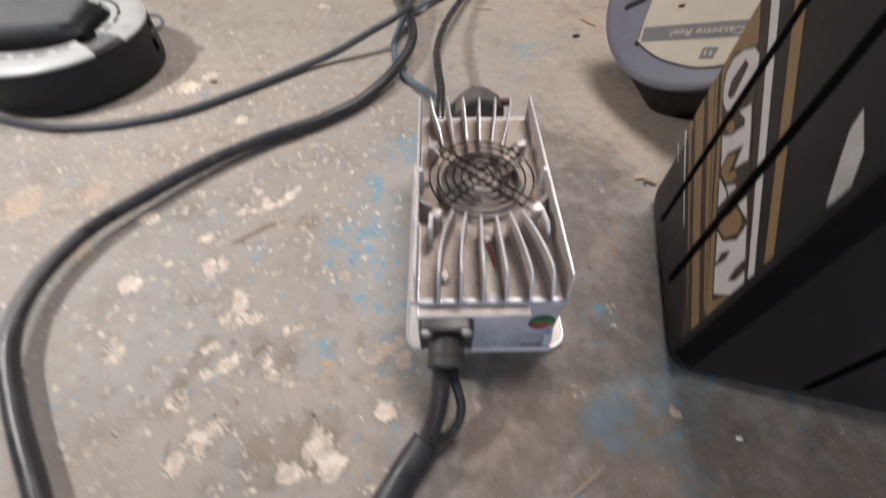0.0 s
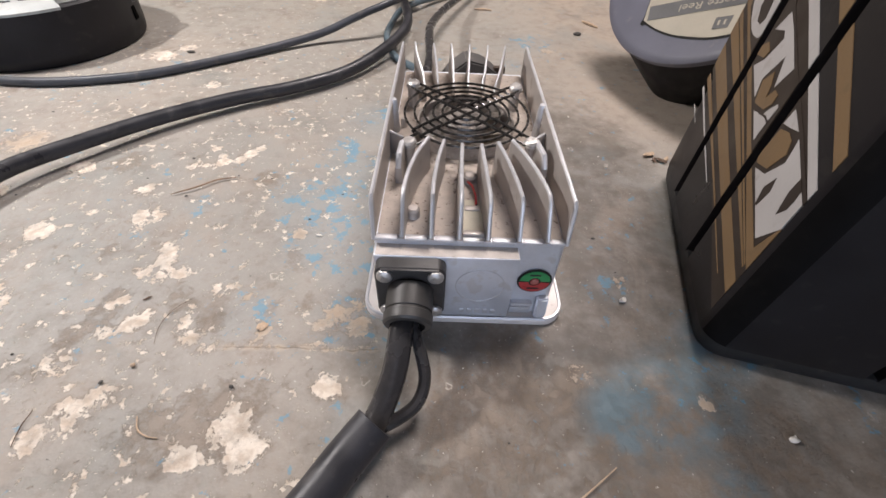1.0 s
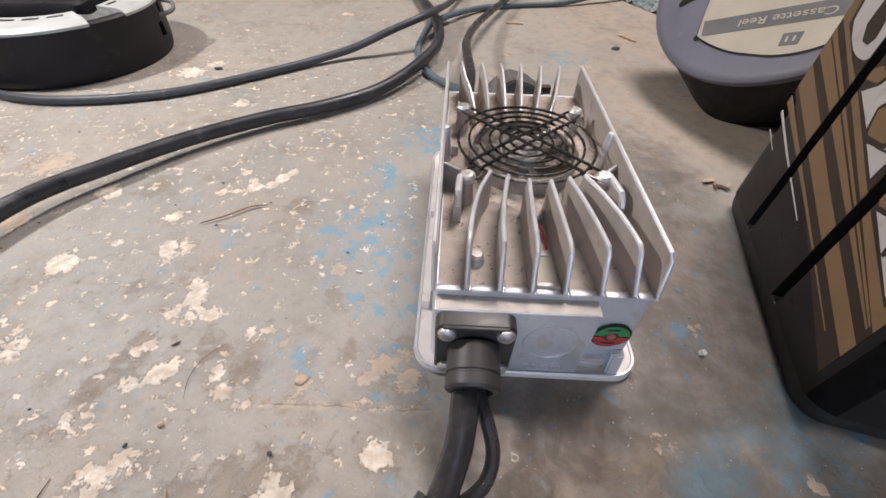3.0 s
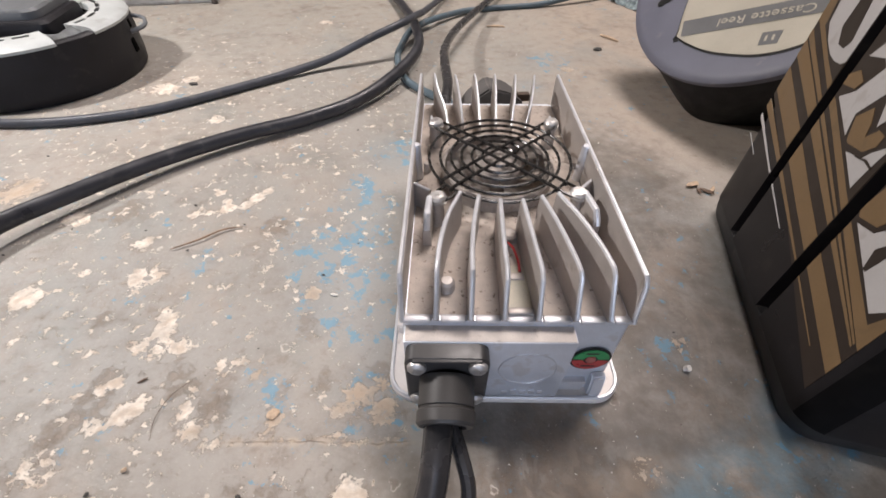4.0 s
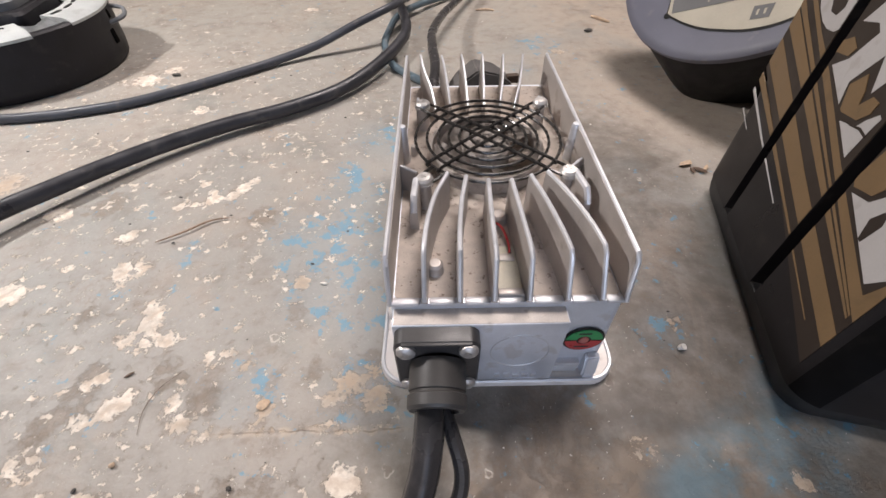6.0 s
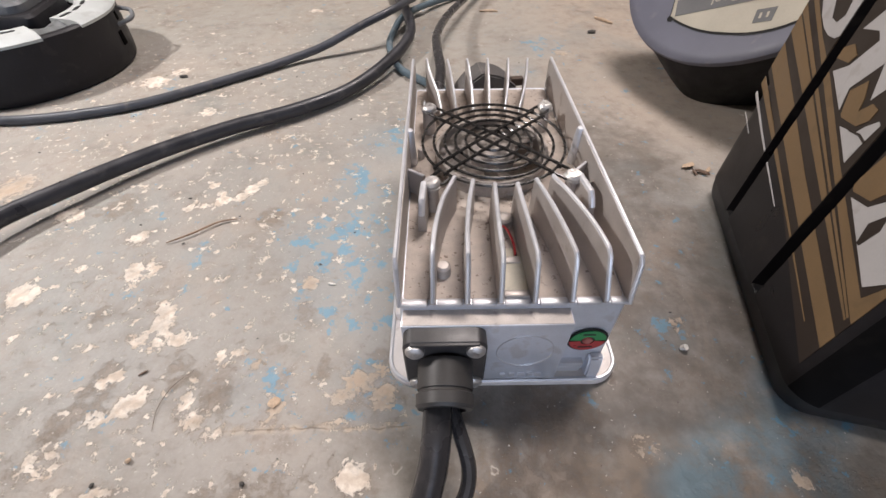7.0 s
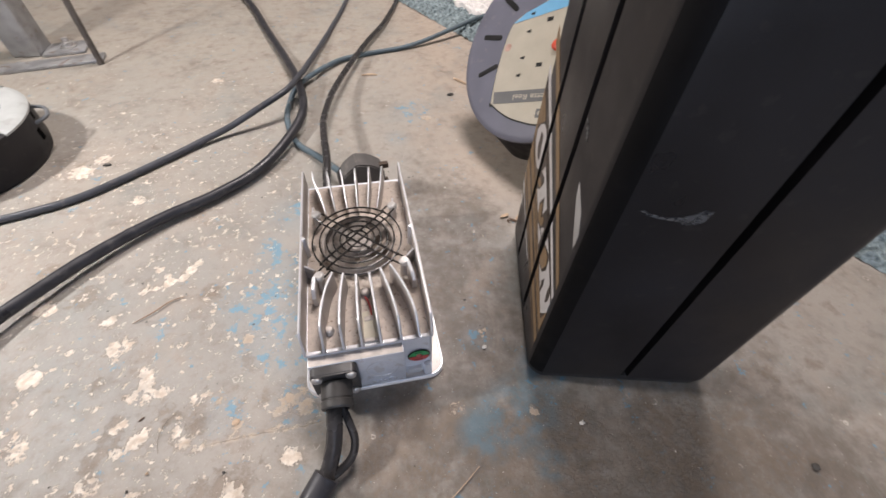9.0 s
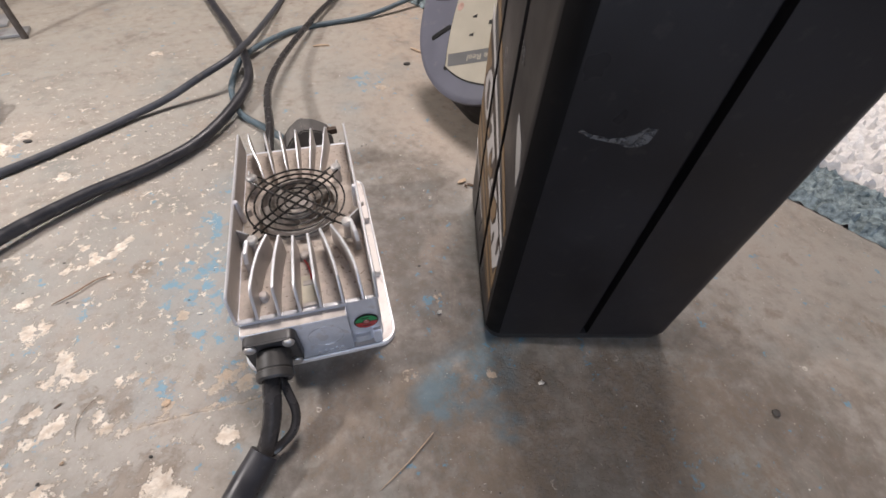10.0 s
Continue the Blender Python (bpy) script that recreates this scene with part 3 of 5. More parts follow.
def build_charger():
    top = empty("battery_charger", pose(-0.0010, 0, 0, 0, 0, 1.2) @ Matrix.Diagonal((0.968, 1, 1, 1)))
    tagged(top, "finned cast aluminium battery charger with dusty black fan guard", "battery charger")
    bm = bmesh.new()
    prism(bm, rounded(-0.058, 0.064, -0.1072, 0.100, 0.014, 8), 0.0003, 0.0046, chamfer=0.001)
    flange = part("base_flange", bm, FLANGE, top, "pale dusty mounting flange")
    bm = bmesh.new()
    tube(bm, [(x, y, 0.0045) for x, y in rounded(-0.0568, 0.0628, -0.1060, 0.0988, 0.013, 8)], 0.0011, 6, True)
    part("raised_lip", bm, ALU_BARE, flange, "bright worn raised lip")
    for x0, x1, y0, y1 in ((0.056, 0.0615, 0.030, 0.050), (0.056, 0.0610, -0.040, 0.012), (0.0545, 0.0595, 0.055, 0.085), (-0.0555, -0.0505, 0.010, 0.060), (-0.0555, -0.0505, -0.070, -0.020)):
        bm = bmesh.new()
        prism(bm, rounded(x0, x1, y0, y1, 0.0018, 3), 0.0046, 0.011, chamfer=0.0008)
        part("mounting_lug", bm, FLANGE, flange)
    # body with slightly drawn-in sides
    bm = bmesh.new()
    lo, hi = rounded(-0.0485, 0.0535, -0.1005, 0.0935, 0.005, 4), rounded(-0.0475, 0.0525, -0.099, 0.0925, 0.004, 4)
    k = len(lo)
    rows = [[bm.verts.new((x, y, z)) for x, y in loop] for loop, z in ((lo, 0.0046), (hi, 0.0590), (hi, 0.0602))]
    for a, b in zip(rows, rows[1:]):
        for i in range(k):
            bm.faces.new((a[i], a[(i + 1) % k], b[(i + 1) % k], b[i]))
    bm.faces.new(rows[-1])
    bm.faces.new(rows[0][::-1])
    part("housing", bm, ALU, top)
    bm = bmesh.new()
    prism(bm, rounded(-0.0452, 0.0502, -0.0962, 0.0895, 0.002, 3), 0.0600, 0.0606)
    part("deck", bm, ALU_DUSTY, top, "deck covered in brown dust")
    # lip along the front of the deck, broken by the fin roots
    for a, b in ((-0.0475, -0.0345), (-0.0305, -0.0195), (-0.0155, -0.0050), (-0.0015, 0.0095), (0.0135, 0.0255), (0.0295, 0.0400), (0.0440, 0.0525)):
        bm = bmesh.new()
        block(bm, a, b, -0.1000, -0.0962, 0.0592, 0.0612, 0.0008)
        part("deck_lip", bm, ALU_BARE, top)
    # side walls
    for x0, x1, name in ((-0.0482, -0.0458, "side_wall"), (0.0508, 0.0532, "side_wall")):
        bm = bmesh.new()
        prof = [(-0.0995, 0.0585), (-0.0985, 0.0625), (-0.0950, 0.0800), (-0.0930, 0.0822), (0.0900, 0.0822), (0.0925, 0.0810), (0.0925, 0.0585)]
        prism(bm, prof, x0, x1, "x")
        bmesh.ops.bevel(bm, geom=[e for e in bm.edges if len(e.link_faces) == 2], offset=0.0005, segments=2, affect="EDGES")
        wall = part(name, bm, ALU_FIN, top)
        bm = bmesh.new()
        xm = (x0 + x1) / 2
        tube(bm, [(xm, -0.0995, 0.0600), (xm, -0.0982, 0.0640), (xm, -0.0950, 0.0795), (xm, -0.0925, 0.0818), (xm, 0.0, 0.0818), (xm, 0.0920, 0.0818)], 0.0010, 8)
        part("edge", bm, ALU_BARE, wall, "bright worn edge")
        bm = bmesh.new()
        side = x1 + 0.0004 if x0 < 0 else x0 - 0.0004
        lathe(bm, [(0, 0.060), (0.0034, 0.060), (0.0024, 0.0810), (0.0018, 0.0824), (0, 0.0825)], 14, pose(side, 0.0, 0))
        part("rib", bm, ALU_BARE, wall)

    def fin(pts, z_of, thick, front):
        """An upright plate that follows a line in plan; z_of gives its top edge along it."""
        path = spline([(x, y, 0) for x, y in pts], 8)
        bm = bmesh.new()
        n = len(path)
        grid = []
        for i, p in enumerate(path):
            d = (path[min(i + 1, n - 1)] - path[max(i - 1, 0)]).normalized()
            s = Vector((-d.y, d.x, 0))
            z = z_of(i / (n - 1))
            grid.append([bm.verts.new((p.x + s.x * w, p.y + s.y * w, h)) for w, h in ((-thick * 0.62, 0.0600), (-thick * 0.5, z - 0.0007), (-thick * 0.25, z), (thick * 0.25, z), (thick * 0.5, z - 0.0007), (thick * 0.62, 0.0600))])
        for a, b in zip(grid, grid[1:]):
            for j in range(5):
                bm.faces.new((a[j], a[j + 1], b[j + 1], b[j]))
        bm.faces.new(grid[0])
        bm.faces.new(grid[-1][::-1])
        plate = part("fin", bm, ALU_FIN, top)
        bm = bmesh.new()
        tube(bm, [(p.x, p.y, z_of(i / (n - 1)) - 0.0005) for i, p in enumerate(path)], thick * 0.46, 8)
        part("edge", bm, ALU_BARE, plate, "bright worn edge")

    def front_z(s):
        return 0.0815 if s < 0.86 else 0.0815 - (s - 0.86) / 0.14 * 0.0195

    for line in (((-0.0215, -0.0400), (-0.0275, -0.0560), (-0.0312, -0.0760), (-0.0325, -0.0990)),
                 ((-0.0125, -0.0425), (-0.0155, -0.0600), (-0.0172, -0.0800), (-0.0175, -0.0990)),
                 ((-0.0022, -0.0455), (-0.0030, -0.0720), (-0.0032, -0.0990)),
                 ((0.0088, -0.0455), (0.0102, -0.0720), (0.0115, -0.0990)),
                 ((0.0185, -0.0425), (0.0225, -0.0600), (0.0258, -0.0800), (0.0275, -0.0990)),
                 ((0.0270, -0.0400), (0.0335, -0.0560), (0.0390, -0.0760), (0.0420, -0.0990))):
        fin(line, front_z, 0.0023, True)
    for line in (((-0.0270, 0.0420), (-0.0300, 0.0560), (-0.0350, 0.0730), (-0.0375, 0.0900)),
                 ((-0.0175, 0.0440), (-0.0195, 0.0600), (-0.0230, 0.0900)),
                 ((-0.0060, 0.0455), (-0.0072, 0.0650), (-0.0090, 0.0900)),
                 ((0.0045, 0.0455), (0.0050, 0.0650), (0.0058, 0.0900)),
                 ((0.0145, 0.0440), (0.0175, 0.0620), (0.0205, 0.0900)),
                 ((0.0235, 0.0420), (0.0285, 0.0590), (0.0345, 0.0900))):
        fin(line, lambda s: 0.0695 + 0.0150 * min(1.0, s * 1.25) ** 0.8 if s < 0.97 else 0.0815, 0.0016, False)
    # short ribs beside the near screw posts
    for line in (((-0.0368, -0.0395), (-0.0378, -0.0560)), ((0.0425, -0.0340), (0.0455, -0.0520))):
        fin(line, lambda s: 0.0775 if s < 0.8 else 0.0775 - (s - 0.8) * 0.03, 0.0036, True)
    for a, b in (((-0.0455, -0.024), (-0.0370, -0.030)), ((0.0500, -0.020), (0.0400, -0.030)), ((-0.0385, 0.0385), (-0.0385, 0.047)), ((0.0385, 0.0385), (0.0395, 0.047))):
        fin((a, b), lambda s: 0.0745, 0.0018, True)
    # posts and screws
    SCREWS = ((-0.0328, -0.0385), (0.0395, -0.0343), (-0.0350, 0.0345), (0.0378, 0.0350))
    for x, y in SCREWS:
        bm = bmesh.new()
        lathe(bm, [(0, 0.0600), (0.0042, 0.0600), (0.0030, 0.0750), (0, 0.0750)], 16, pose(x, y, 0))
        post = part("screw_post", bm, ALU_FIN, top)
        bm = bmesh.new()
        lathe(bm, [(0.0018, 0.0750), (0.0050, 0.0748), (0.0050, 0.0756), (0.0018, 0.0757)], 20, pose(x, y, 0))
        part("washer", bm, CHROME, post)
        bm = bmesh.new()
        screw_mesh(bm, pose(x, y, 0.0756, 5, 4, 25 * x * 1000), 0.0046, 0.0030)
        part("screw", bm, CHROME, post, "shiny cross-head screw")
    # fan
    bm = bmesh.new()
    lathe(bm, [(0.0325, 0.0606), (0.0330, 0.0690), (0.0322, 0.0700), (0.0308, 0.0698), (0.0304, 0.0606)], 48, pose(0.0015, 0.001, 0))
    fan = part("fan_ring", bm, FAN_PLASTIC, top, "black fan housing")
    bm = bmesh.new()
    lathe(bm, [(0.0140, 0.0606), (0.0140, 0.0690), (0.0128, 0.0704), (0, 0.0706)], 32, pose(0.0015, 0.001, 0))
    part("fan_hub", bm, FAN_PLASTIC, fan)
    for i in range(7):
        bm = bmesh.new()
        grid = []
        for j in range(6):
            r = 0.0135 + 0.0162 * j / 5
            row = []
            for s in range(5):
                a = 0.13 + 0.62 * s / 4 + 0.25 * j / 5
                row.append(bm.verts.new((r * math.cos(a), r * math.sin(a), 0.0690 - 0.0065 * s / 4)))
            grid.append(row)
        for p, q in zip(grid, grid[1:]):
            for s in range(4):
                bm.faces.new((p[s], p[s + 1], q[s + 1], q[s]))
        bmesh.ops.solidify(bm, geom=bm.faces[:], thickness=0.0009)
        bm.transform(pose(0.0015, 0.001, 0, 0, 0, i * 360 / 7))
        part("fan_blade", bm, FAN_PLASTIC, fan)
    # wire guard
    guard = empty("fan_guard")
    guard.parent = top
    cx, cy = 0.0015, -0.0025
    for r in (0.0398, 0.0335, 0.0275, 0.0215, 0.0155, 0.0095):
        bm = bmesh.new()
        ring_wire(bm, cx, cy, 0.0768, r, 0.00082)
        part("guard_ring", bm, BLACK_WIRE, guard)
    for ang in (42, 138):
        c, q = math.cos(radians(ang)), math.sin(radians(ang))
        for off in (-0.0040, 0.0040):
            bm = bmesh.new()
            L = 0.0392
            path = [(cx + c * a - q * off, cy + q * a + c * off, z) for a, z in ((-L - 0.0012, 0.0758), (-L, 0.0776), (-L * 0.5, 0.0782), (0, 0.0783), (L * 0.5, 0.0782), (L, 0.0776), (L + 0.0012, 0.0758))]
            tube(bm, spline(path, 4), 0.00090, 8)
            part("guard_bar", bm, BLACK_WIRE, guard)
    # wire loops from the guard's corners under the screw heads
    for x, y in SCREWS:
        d = Vector((x - cx, y - cy, 0)).normalized()
        w = Vector((-d.y, d.x, 0))
        base, tip = Vector((cx, cy, 0.0764)) + d * 0.0390, Vector((x, y, 0.0757)) + d * 0.0030
        bm = bmesh.new()
        tube(bm, spline([base + w * 0.0040, (base + tip) / 2 + w * 0.0040, tip - d * 0.0012 + w * 0.0026, tip, tip - d * 0.0012 - w * 0.0026, (base + tip) / 2 - w * 0.0040, base - w * 0.0040], 5), 0.00085, 6)
        part("guard_eye", bm, BLACK_WIRE, guard)
    # small bolts and the fan lead on the deck
    for x, y, r, h in ((-0.0278, -0.0820, 0.0035, 0.0056), (0.0035, -0.0510, 0.0042, 0.0050), (-0.0400, 0.0060, 0.0022, 0.0060)):
        bm = bmesh.new()
        lathe(bm, [(r * 1.15, 0.0604), (r, 0.0612), (r, 0.0604 + h * 0.8), (r * 0.7, 0.0604 + h), (0, 0.0604 + h * 1.04)], 14, pose(x, y, 0))
        part("deck_bolt", bm, ALU_FIN, top)
    bm = bmesh.new()
    prism(bm, rounded(-0.0012, 0.0094, -0.0935, -0.0690, 0.001, 2), 0.0604, 0.0614)
    part("lead_slot", bm, TAPE, top, "pale yellowed strip on the deck")
    bm = bmesh.new()
    block(bm, 0.0000, 0.0080, -0.0780, -0.0740, 0.0606, 0.0622, 0.0004)
    block(bm, -0.0014, 0.0096, -0.0970, -0.0935, 0.0606, 0.0628, 0.0006)
    part("lead_clip", bm, ALU_FIN, top)
    for pts, m, nm in ((((0.0020, -0.0545, 0.0625), (0.0042, -0.0600, 0.0640), (0.0060, -0.0670, 0.0632), (0.0062, -0.0735, 0.0622)), RED_PRINT, "red_lead"), (((0.0030, -0.0550, 0.0620), (0.0052, -0.0620, 0.0632), (0.0066, -0.0735, 0.0620)), BLACK_PLASTIC, "black_lead")):
        bm = bmesh.new()
        tube(bm, spline(pts, 6), 0.0006, 6)
        part(nm, bm, m, top)
    # front plate
    bm = bmesh.new()
    block(bm, -0.0462, 0.0280, -0.1072, -0.0985, 0.0075, 0.0565, 0.0007)
    plate = part("front_plate", bm, ALU, top, "smooth blue-grey raised plate")
    bm = bmesh.new()
    block(bm, -0.0456, 0.0274, -0.1066, -0.0990, 0.0560, 0.0567, 0.0002)
    part("dust_film", bm, PLATE_DUST, plate, "brown-grey dust on the top edge")
    bm = bmesh.new()
    lathe(bm, [(0.0128, 0), (0.0131, 0.0004), (0.0134, 0)], 48, pose(0.0095, -0.1072, 0.0350, 90))
    part("round_mark", bm, ALU_BARE, plate)
    for i, (x, w) in enumerate(((-0.0005, 0.0028), (0.0040, 0.0030), (0.0085, 0.0034), (0.0130, 0.0030), (0.0172, 0.0030))):
        bm = bmesh.new()
        block(bm, x, x + w, -0.1081, -0.1070, 0.0118, 0.0144 + 0.0005 * (i % 2), 0.0003)
        part("raised_mark", bm, ALU_BARE, plate)
    bm = bmesh.new()
    block(bm, 0.0065, 0.0200, -0.1077, -0.1070, 0.0088, 0.0093)
    part("raised_line", bm, ALU_BARE, plate)
    # status label
    mrot = pose(0.0408, -0.1000, 0.0320, 90 + 1.5)
    bm = bmesh.new()
    lathe(bm, [(0, 0.0003), (0.0096, 0.0003), (0.0098, 0), (0, 0)], 40, mrot)
    badge = part("status_label", bm, DARK_PRINT, top, "round black, green and red status label")
    for a0, a1, m, nm in ((4, 176, GREEN_PRINT, "green_field"), (184, 356, RED_PRINT, "red_field")):
        bm = bmesh.new()
        lathe(bm, [(0.0034, 0.00045), (0.0034, 0.0007), (0.0086, 0.0007), (0.0086, 0.00045)], 26, mrot, a0, a1)
        part(nm, bm, m, badge)
    bm = bmesh.new()
    lathe(bm, [(0.0026, 0.0003), (0.0024, 0.0010), (0.0015, 0.0016), (0, 0.0018)], 18, mrot)
    part("indicator_lens", bm, LED_LENS, badge)
    for x0, x1, z in ((-0.0035, 0.0025, 0.0057), (-0.0035, 0.0035, -0.0055)):
        bm = bmesh.new()
        add(bm, [(x0, z - 0.0007, 0.0008), (x1, z - 0.0007, 0.0008), (x1, z + 0.0007, 0.0008), (x0, z + 0.0007, 0.0008)], [(0, 1, 2, 3)])
        bm.transform(mrot)
        part("print_bar", bm, DARK_PRINT, badge)
    bm = bmesh.new()
    block(bm, 0.0300, 0.0425, -0.1035, -0.0995, 0.0125, 0.0155, 0.0008)
    block(bm, 0.0300, 0.0425, -0.1025, -0.0995, 0.0050, 0.0105, 0.0008)
    part("stepped_rib", bm, ALU_BARE, top)
    bm = bmesh.new()
    prism(bm, [(-0.0995, 0.0046), (-0.1055, 0.0046), (-0.1055, 0.0090), (-0.1035, 0.0195), (-0.0995, 0.0205)], 0.0445, 0.0515, "x")
    bmesh.ops.bevel(bm, geom=bm.edges[:], offset=0.0009, segments=2, affect="EDGES")
    part("corner_lug", bm, ALU, top)
    # cable gland
    bm = bmesh.new()
    prism(bm, rounded(-0.0455, -0.0095, 0.0180, 0.0558, 0.005, 5), -0.1070, -0.1150, "y", 0.0012)
    gland = part("gland_plate", bm, BLACK_PLASTIC, top, "black plastic cable gland plate")
    bm = bmesh.new()
    block(bm, -0.0420, -0.0130, -0.1156, -0.1140, 0.0545, 0.0556, 0.0004)
    part("gland_rib", bm, BLACK_PLASTIC, gland)
    for x, z in ((-0.0402, 0.0508), (-0.0146, 0.0510), (-0.0402, 0.0232), (-0.0146, 0.0232)):
        bm = bmesh.new()
        screw_mesh(bm, pose(x, -0.1150, z, 90, 0, 0), 0.0042, 0.0024)
        part("screw", bm, CHROME, gland, "shiny cross-head screw")
    bm = bmesh.new()
    lathe(bm, [(0.0121, 0), (0.0121, 0.0115), (0.0115, 0.0120), (0.0115, 0.0128), (0.0125, 0.0134), (0.0125, 0.0178), (0.0115, 0.0190), (0.0090, 0.0192), (0.0088, 0.0150), (0, 0.0150)], 40, look((-0.0275, -0.1140, 0.0385), (-0.0285, -0.16, 0.0275)) @ pose(0, 0, 0, 180))
    part("gland_barrel", bm, GLAND_DUSTY, gland, "ribbed black strain-relief barrel")
    bm = bmesh.new()
    prism(bm, rounded(-0.0395, -0.0195, 0.0250, 0.0450, 0.0099, 8), 0.0925, 0.1050, "y", 0.001)
    part("inlet_gland", bm, BLACK_PLASTIC, top, "black mains cable gland")


build_charger()

# ---------------------------------------------------------------- cables


def cable(name, pts, r, material, label, per=12, n=14):
    bm = bmesh.new()
    tube(bm, spline(pts, per), r, n)
    return tagged(part(name, bm, material), label, "cable")


lead = empty("charging_lead")
tagged(lead, "black charging lead with thin side wire and thick rubber sleeve", "cable")
bm = bmesh.new()
tube(bm, spline([(-0.0280, -0.1270, 0.0345), (-0.0285, -0.1400, 0.0300), (-0.0300, -0.1520, 0.0225), (-0.0340, -0.1640, 0.0155), (-0.0380, -0.1740, 0.0115)], 8), 0.0061, 16)
part("thick_core", bm, RUBBER_GLOSS, lead)
bm = bmesh.new()
tube(bm, spline([(-0.0235, -0.1280, 0.0310), (-0.0190, -0.1400, 0.0265), (-0.0155, -0.1520, 0.0195), (-0.0185, -0.1620, 0.0140), (-0.0270, -0.1690, 0.0120), (-0.0350, -0.1730, 0.0110)], 8), 0.0031, 10)
part("thin_wire", bm, RUBBER_GLOSS, lead)
bm = bmesh.new()
sl = spline([(-0.0372, -0.1715, 0.0122), (-0.0400, -0.1752, 0.0112), (-0.0480, -0.1865, 0.0100), (-0.0620, -0.2080, 0.0096), (-0.0950, -0.2480, 0.0095), (-0.1500, -0.2700, 0.0100), (-0.2100, -0.2480, 0.0130), (-0.2420, -0.2220, 0.0140)], 10)
tube(bm, sl, 0.0098, 16, radii=[0.0098 - 0.0022 * min(1, max(0, (i - 25) / 25)) for i in range(len(sl))])
part("sleeve", bm, RUBBER, lead, "matt rubber sleeve")
bm = bmesh.new()
tube(bm, spline([(-0.2420, -0.2220, 0.0140), (-0.2640, -0.1970, 0.0140), (-0.3040, -0.1520, 0.0145), (-0.3360, -0.1060, 0.0150), (-0.3470, -0.0580, 0.0145), (-0.3350, -0.0060, 0.0140), (-0.3060, 0.0370, 0.0125), (-0.2665, 0.0840, 0.0108), (-0.2180, 0.1260, 0.0095), (-0.1670, 0.1600, 0.0085), (-0.1230, 0.2010, 0.0088),
                      (-0.0900, 0.2600, 0.0120), (-0.0710, 0.3300, 0.0150), (-0.0820, 0.4150, 0.0150), (-0.1060, 0.5050, 0.0110), (-0.1500, 0.6400, 0.0080), (-0.2120, 0.8250, 0.0076), (-0.3400, 1.1000, 0.0075)], 12), 0.0063, 16)
part("long_run", bm, RUBBER, lead)

cable("extension_cable", [(-0.66, 0.205, 0.0045), (-0.58, 0.182, 0.0045), (-0.525, 0.164, 0.0045), (-0.470, 0.150, 0.0045), (-0.420, 0.151, 0.0045), (-0.370, 0.163, 0.0045), (-0.318, 0.187, 0.0046), (-0.241, 0.249, 0.0050), (-0.208, 0.277, 0.0065), (-0.172, 0.300, 0.0120), (-0.128, 0.322, 0.0270), (-0.092, 0.352, 0.0350), (-0.078, 0.405, 0.0290), (-0.066, 0.477, 0.0180), (-0.030, 0.655, 0.0048), (0.010, 0.85, 0.0045), (0.03, 1.15, 0.0045)], 0.0044, CABLE_GREY, "thin dark grey extension cable looping over the charging lead")
cable("reel_cable", [(-0.012, 0.150, 0.025), (-0.024, 0.175, 0.018), (-0.050, 0.222, 0.0060), (-0.080, 0.262, 0.0040), (-0.095, 0.315, 0.0040), (-0.096, 0.362, 0.0042), (-0.080, 0.418, 0.0110), (-0.024, 0.500, 0.0060), (0.030, 0.531, 0.0040), (0.120, 0.556, 0.0055), (0.220, 0.605, 0.0170), (0.300, 0.660, 0.0180), (0.42, 0.70, 0.0170)], 0.0041, CABLE_BLUE, "dusty blue-grey cable looped behind the charger")
cable("mains_cable", [(-0.030, 0.100, 0.035), (-0.032, 0.125, 0.042), (-0.031, 0.160, 0.046), (-0.035, 0.210, 0.044), (-0.036, 0.265, 0.038), (-0.026, 0.350, 0.028), (0.000, 0.450, 0.020), (0.037, 0.560, 0.014), (0.085, 0.685, 0.008), (0.13, 0.86, 0.0050), (0.16, 1.15, 0.0050)], 0.0046, RUBBER_GLOSS, "glossy black mains cable arching away from the charger")


def build_plug():
    m = pose(0.0060, 0.1480, 0.0, 0, 0, 8)
    plug = empty("mains_plug", m)
    tagged(plug, "dusty black three-pin mains plug lying on its side", "plug")
    bm = bmesh.new()
    loop = [(-0.026, 0.0003), (0.024, 0.0003), (0.027, 0.006), (0.026, 0.040), (0.012, 0.050), (-0.004, 0.054), (-0.018, 0.044), (-0.028, 0.030)]
    prism(bm, loop, -0.016, 0.012, "y", 0.003)
    bmesh.ops.bevel(bm, geom=bm.edges[:], offset=0.0015, segments=2, affect="EDGES")
    part("plug_body", bm, PLUG_DUSTY, plug)
    bm = bmesh.new()
    block(bm, 0.022, 0.0325, -0.010, -0.004, 0.0385, 0.0450, 0.0008)
    part("earth_pin", bm, BRASS, plug, "tarnished earth pin")
    for y in (-0.012, 0.006):
        bm = bmesh.new()
        block(bm, 0.024, 0.034, y, y + 0.004, 0.004, 0.010, 0.0006)
        part("pin", bm, BRASS, plug)


build_plug()

# ---------------------------------------------------------------- battery case
CASE_TURN = pose(0, 0, 0, 0, 0, -13)
U0, U1, V0, V1, CASE_H = 0.1565, 0.3115, -0.0880, 0.0945, 0.620
GROOVES = (-0.0215, 0.0425)


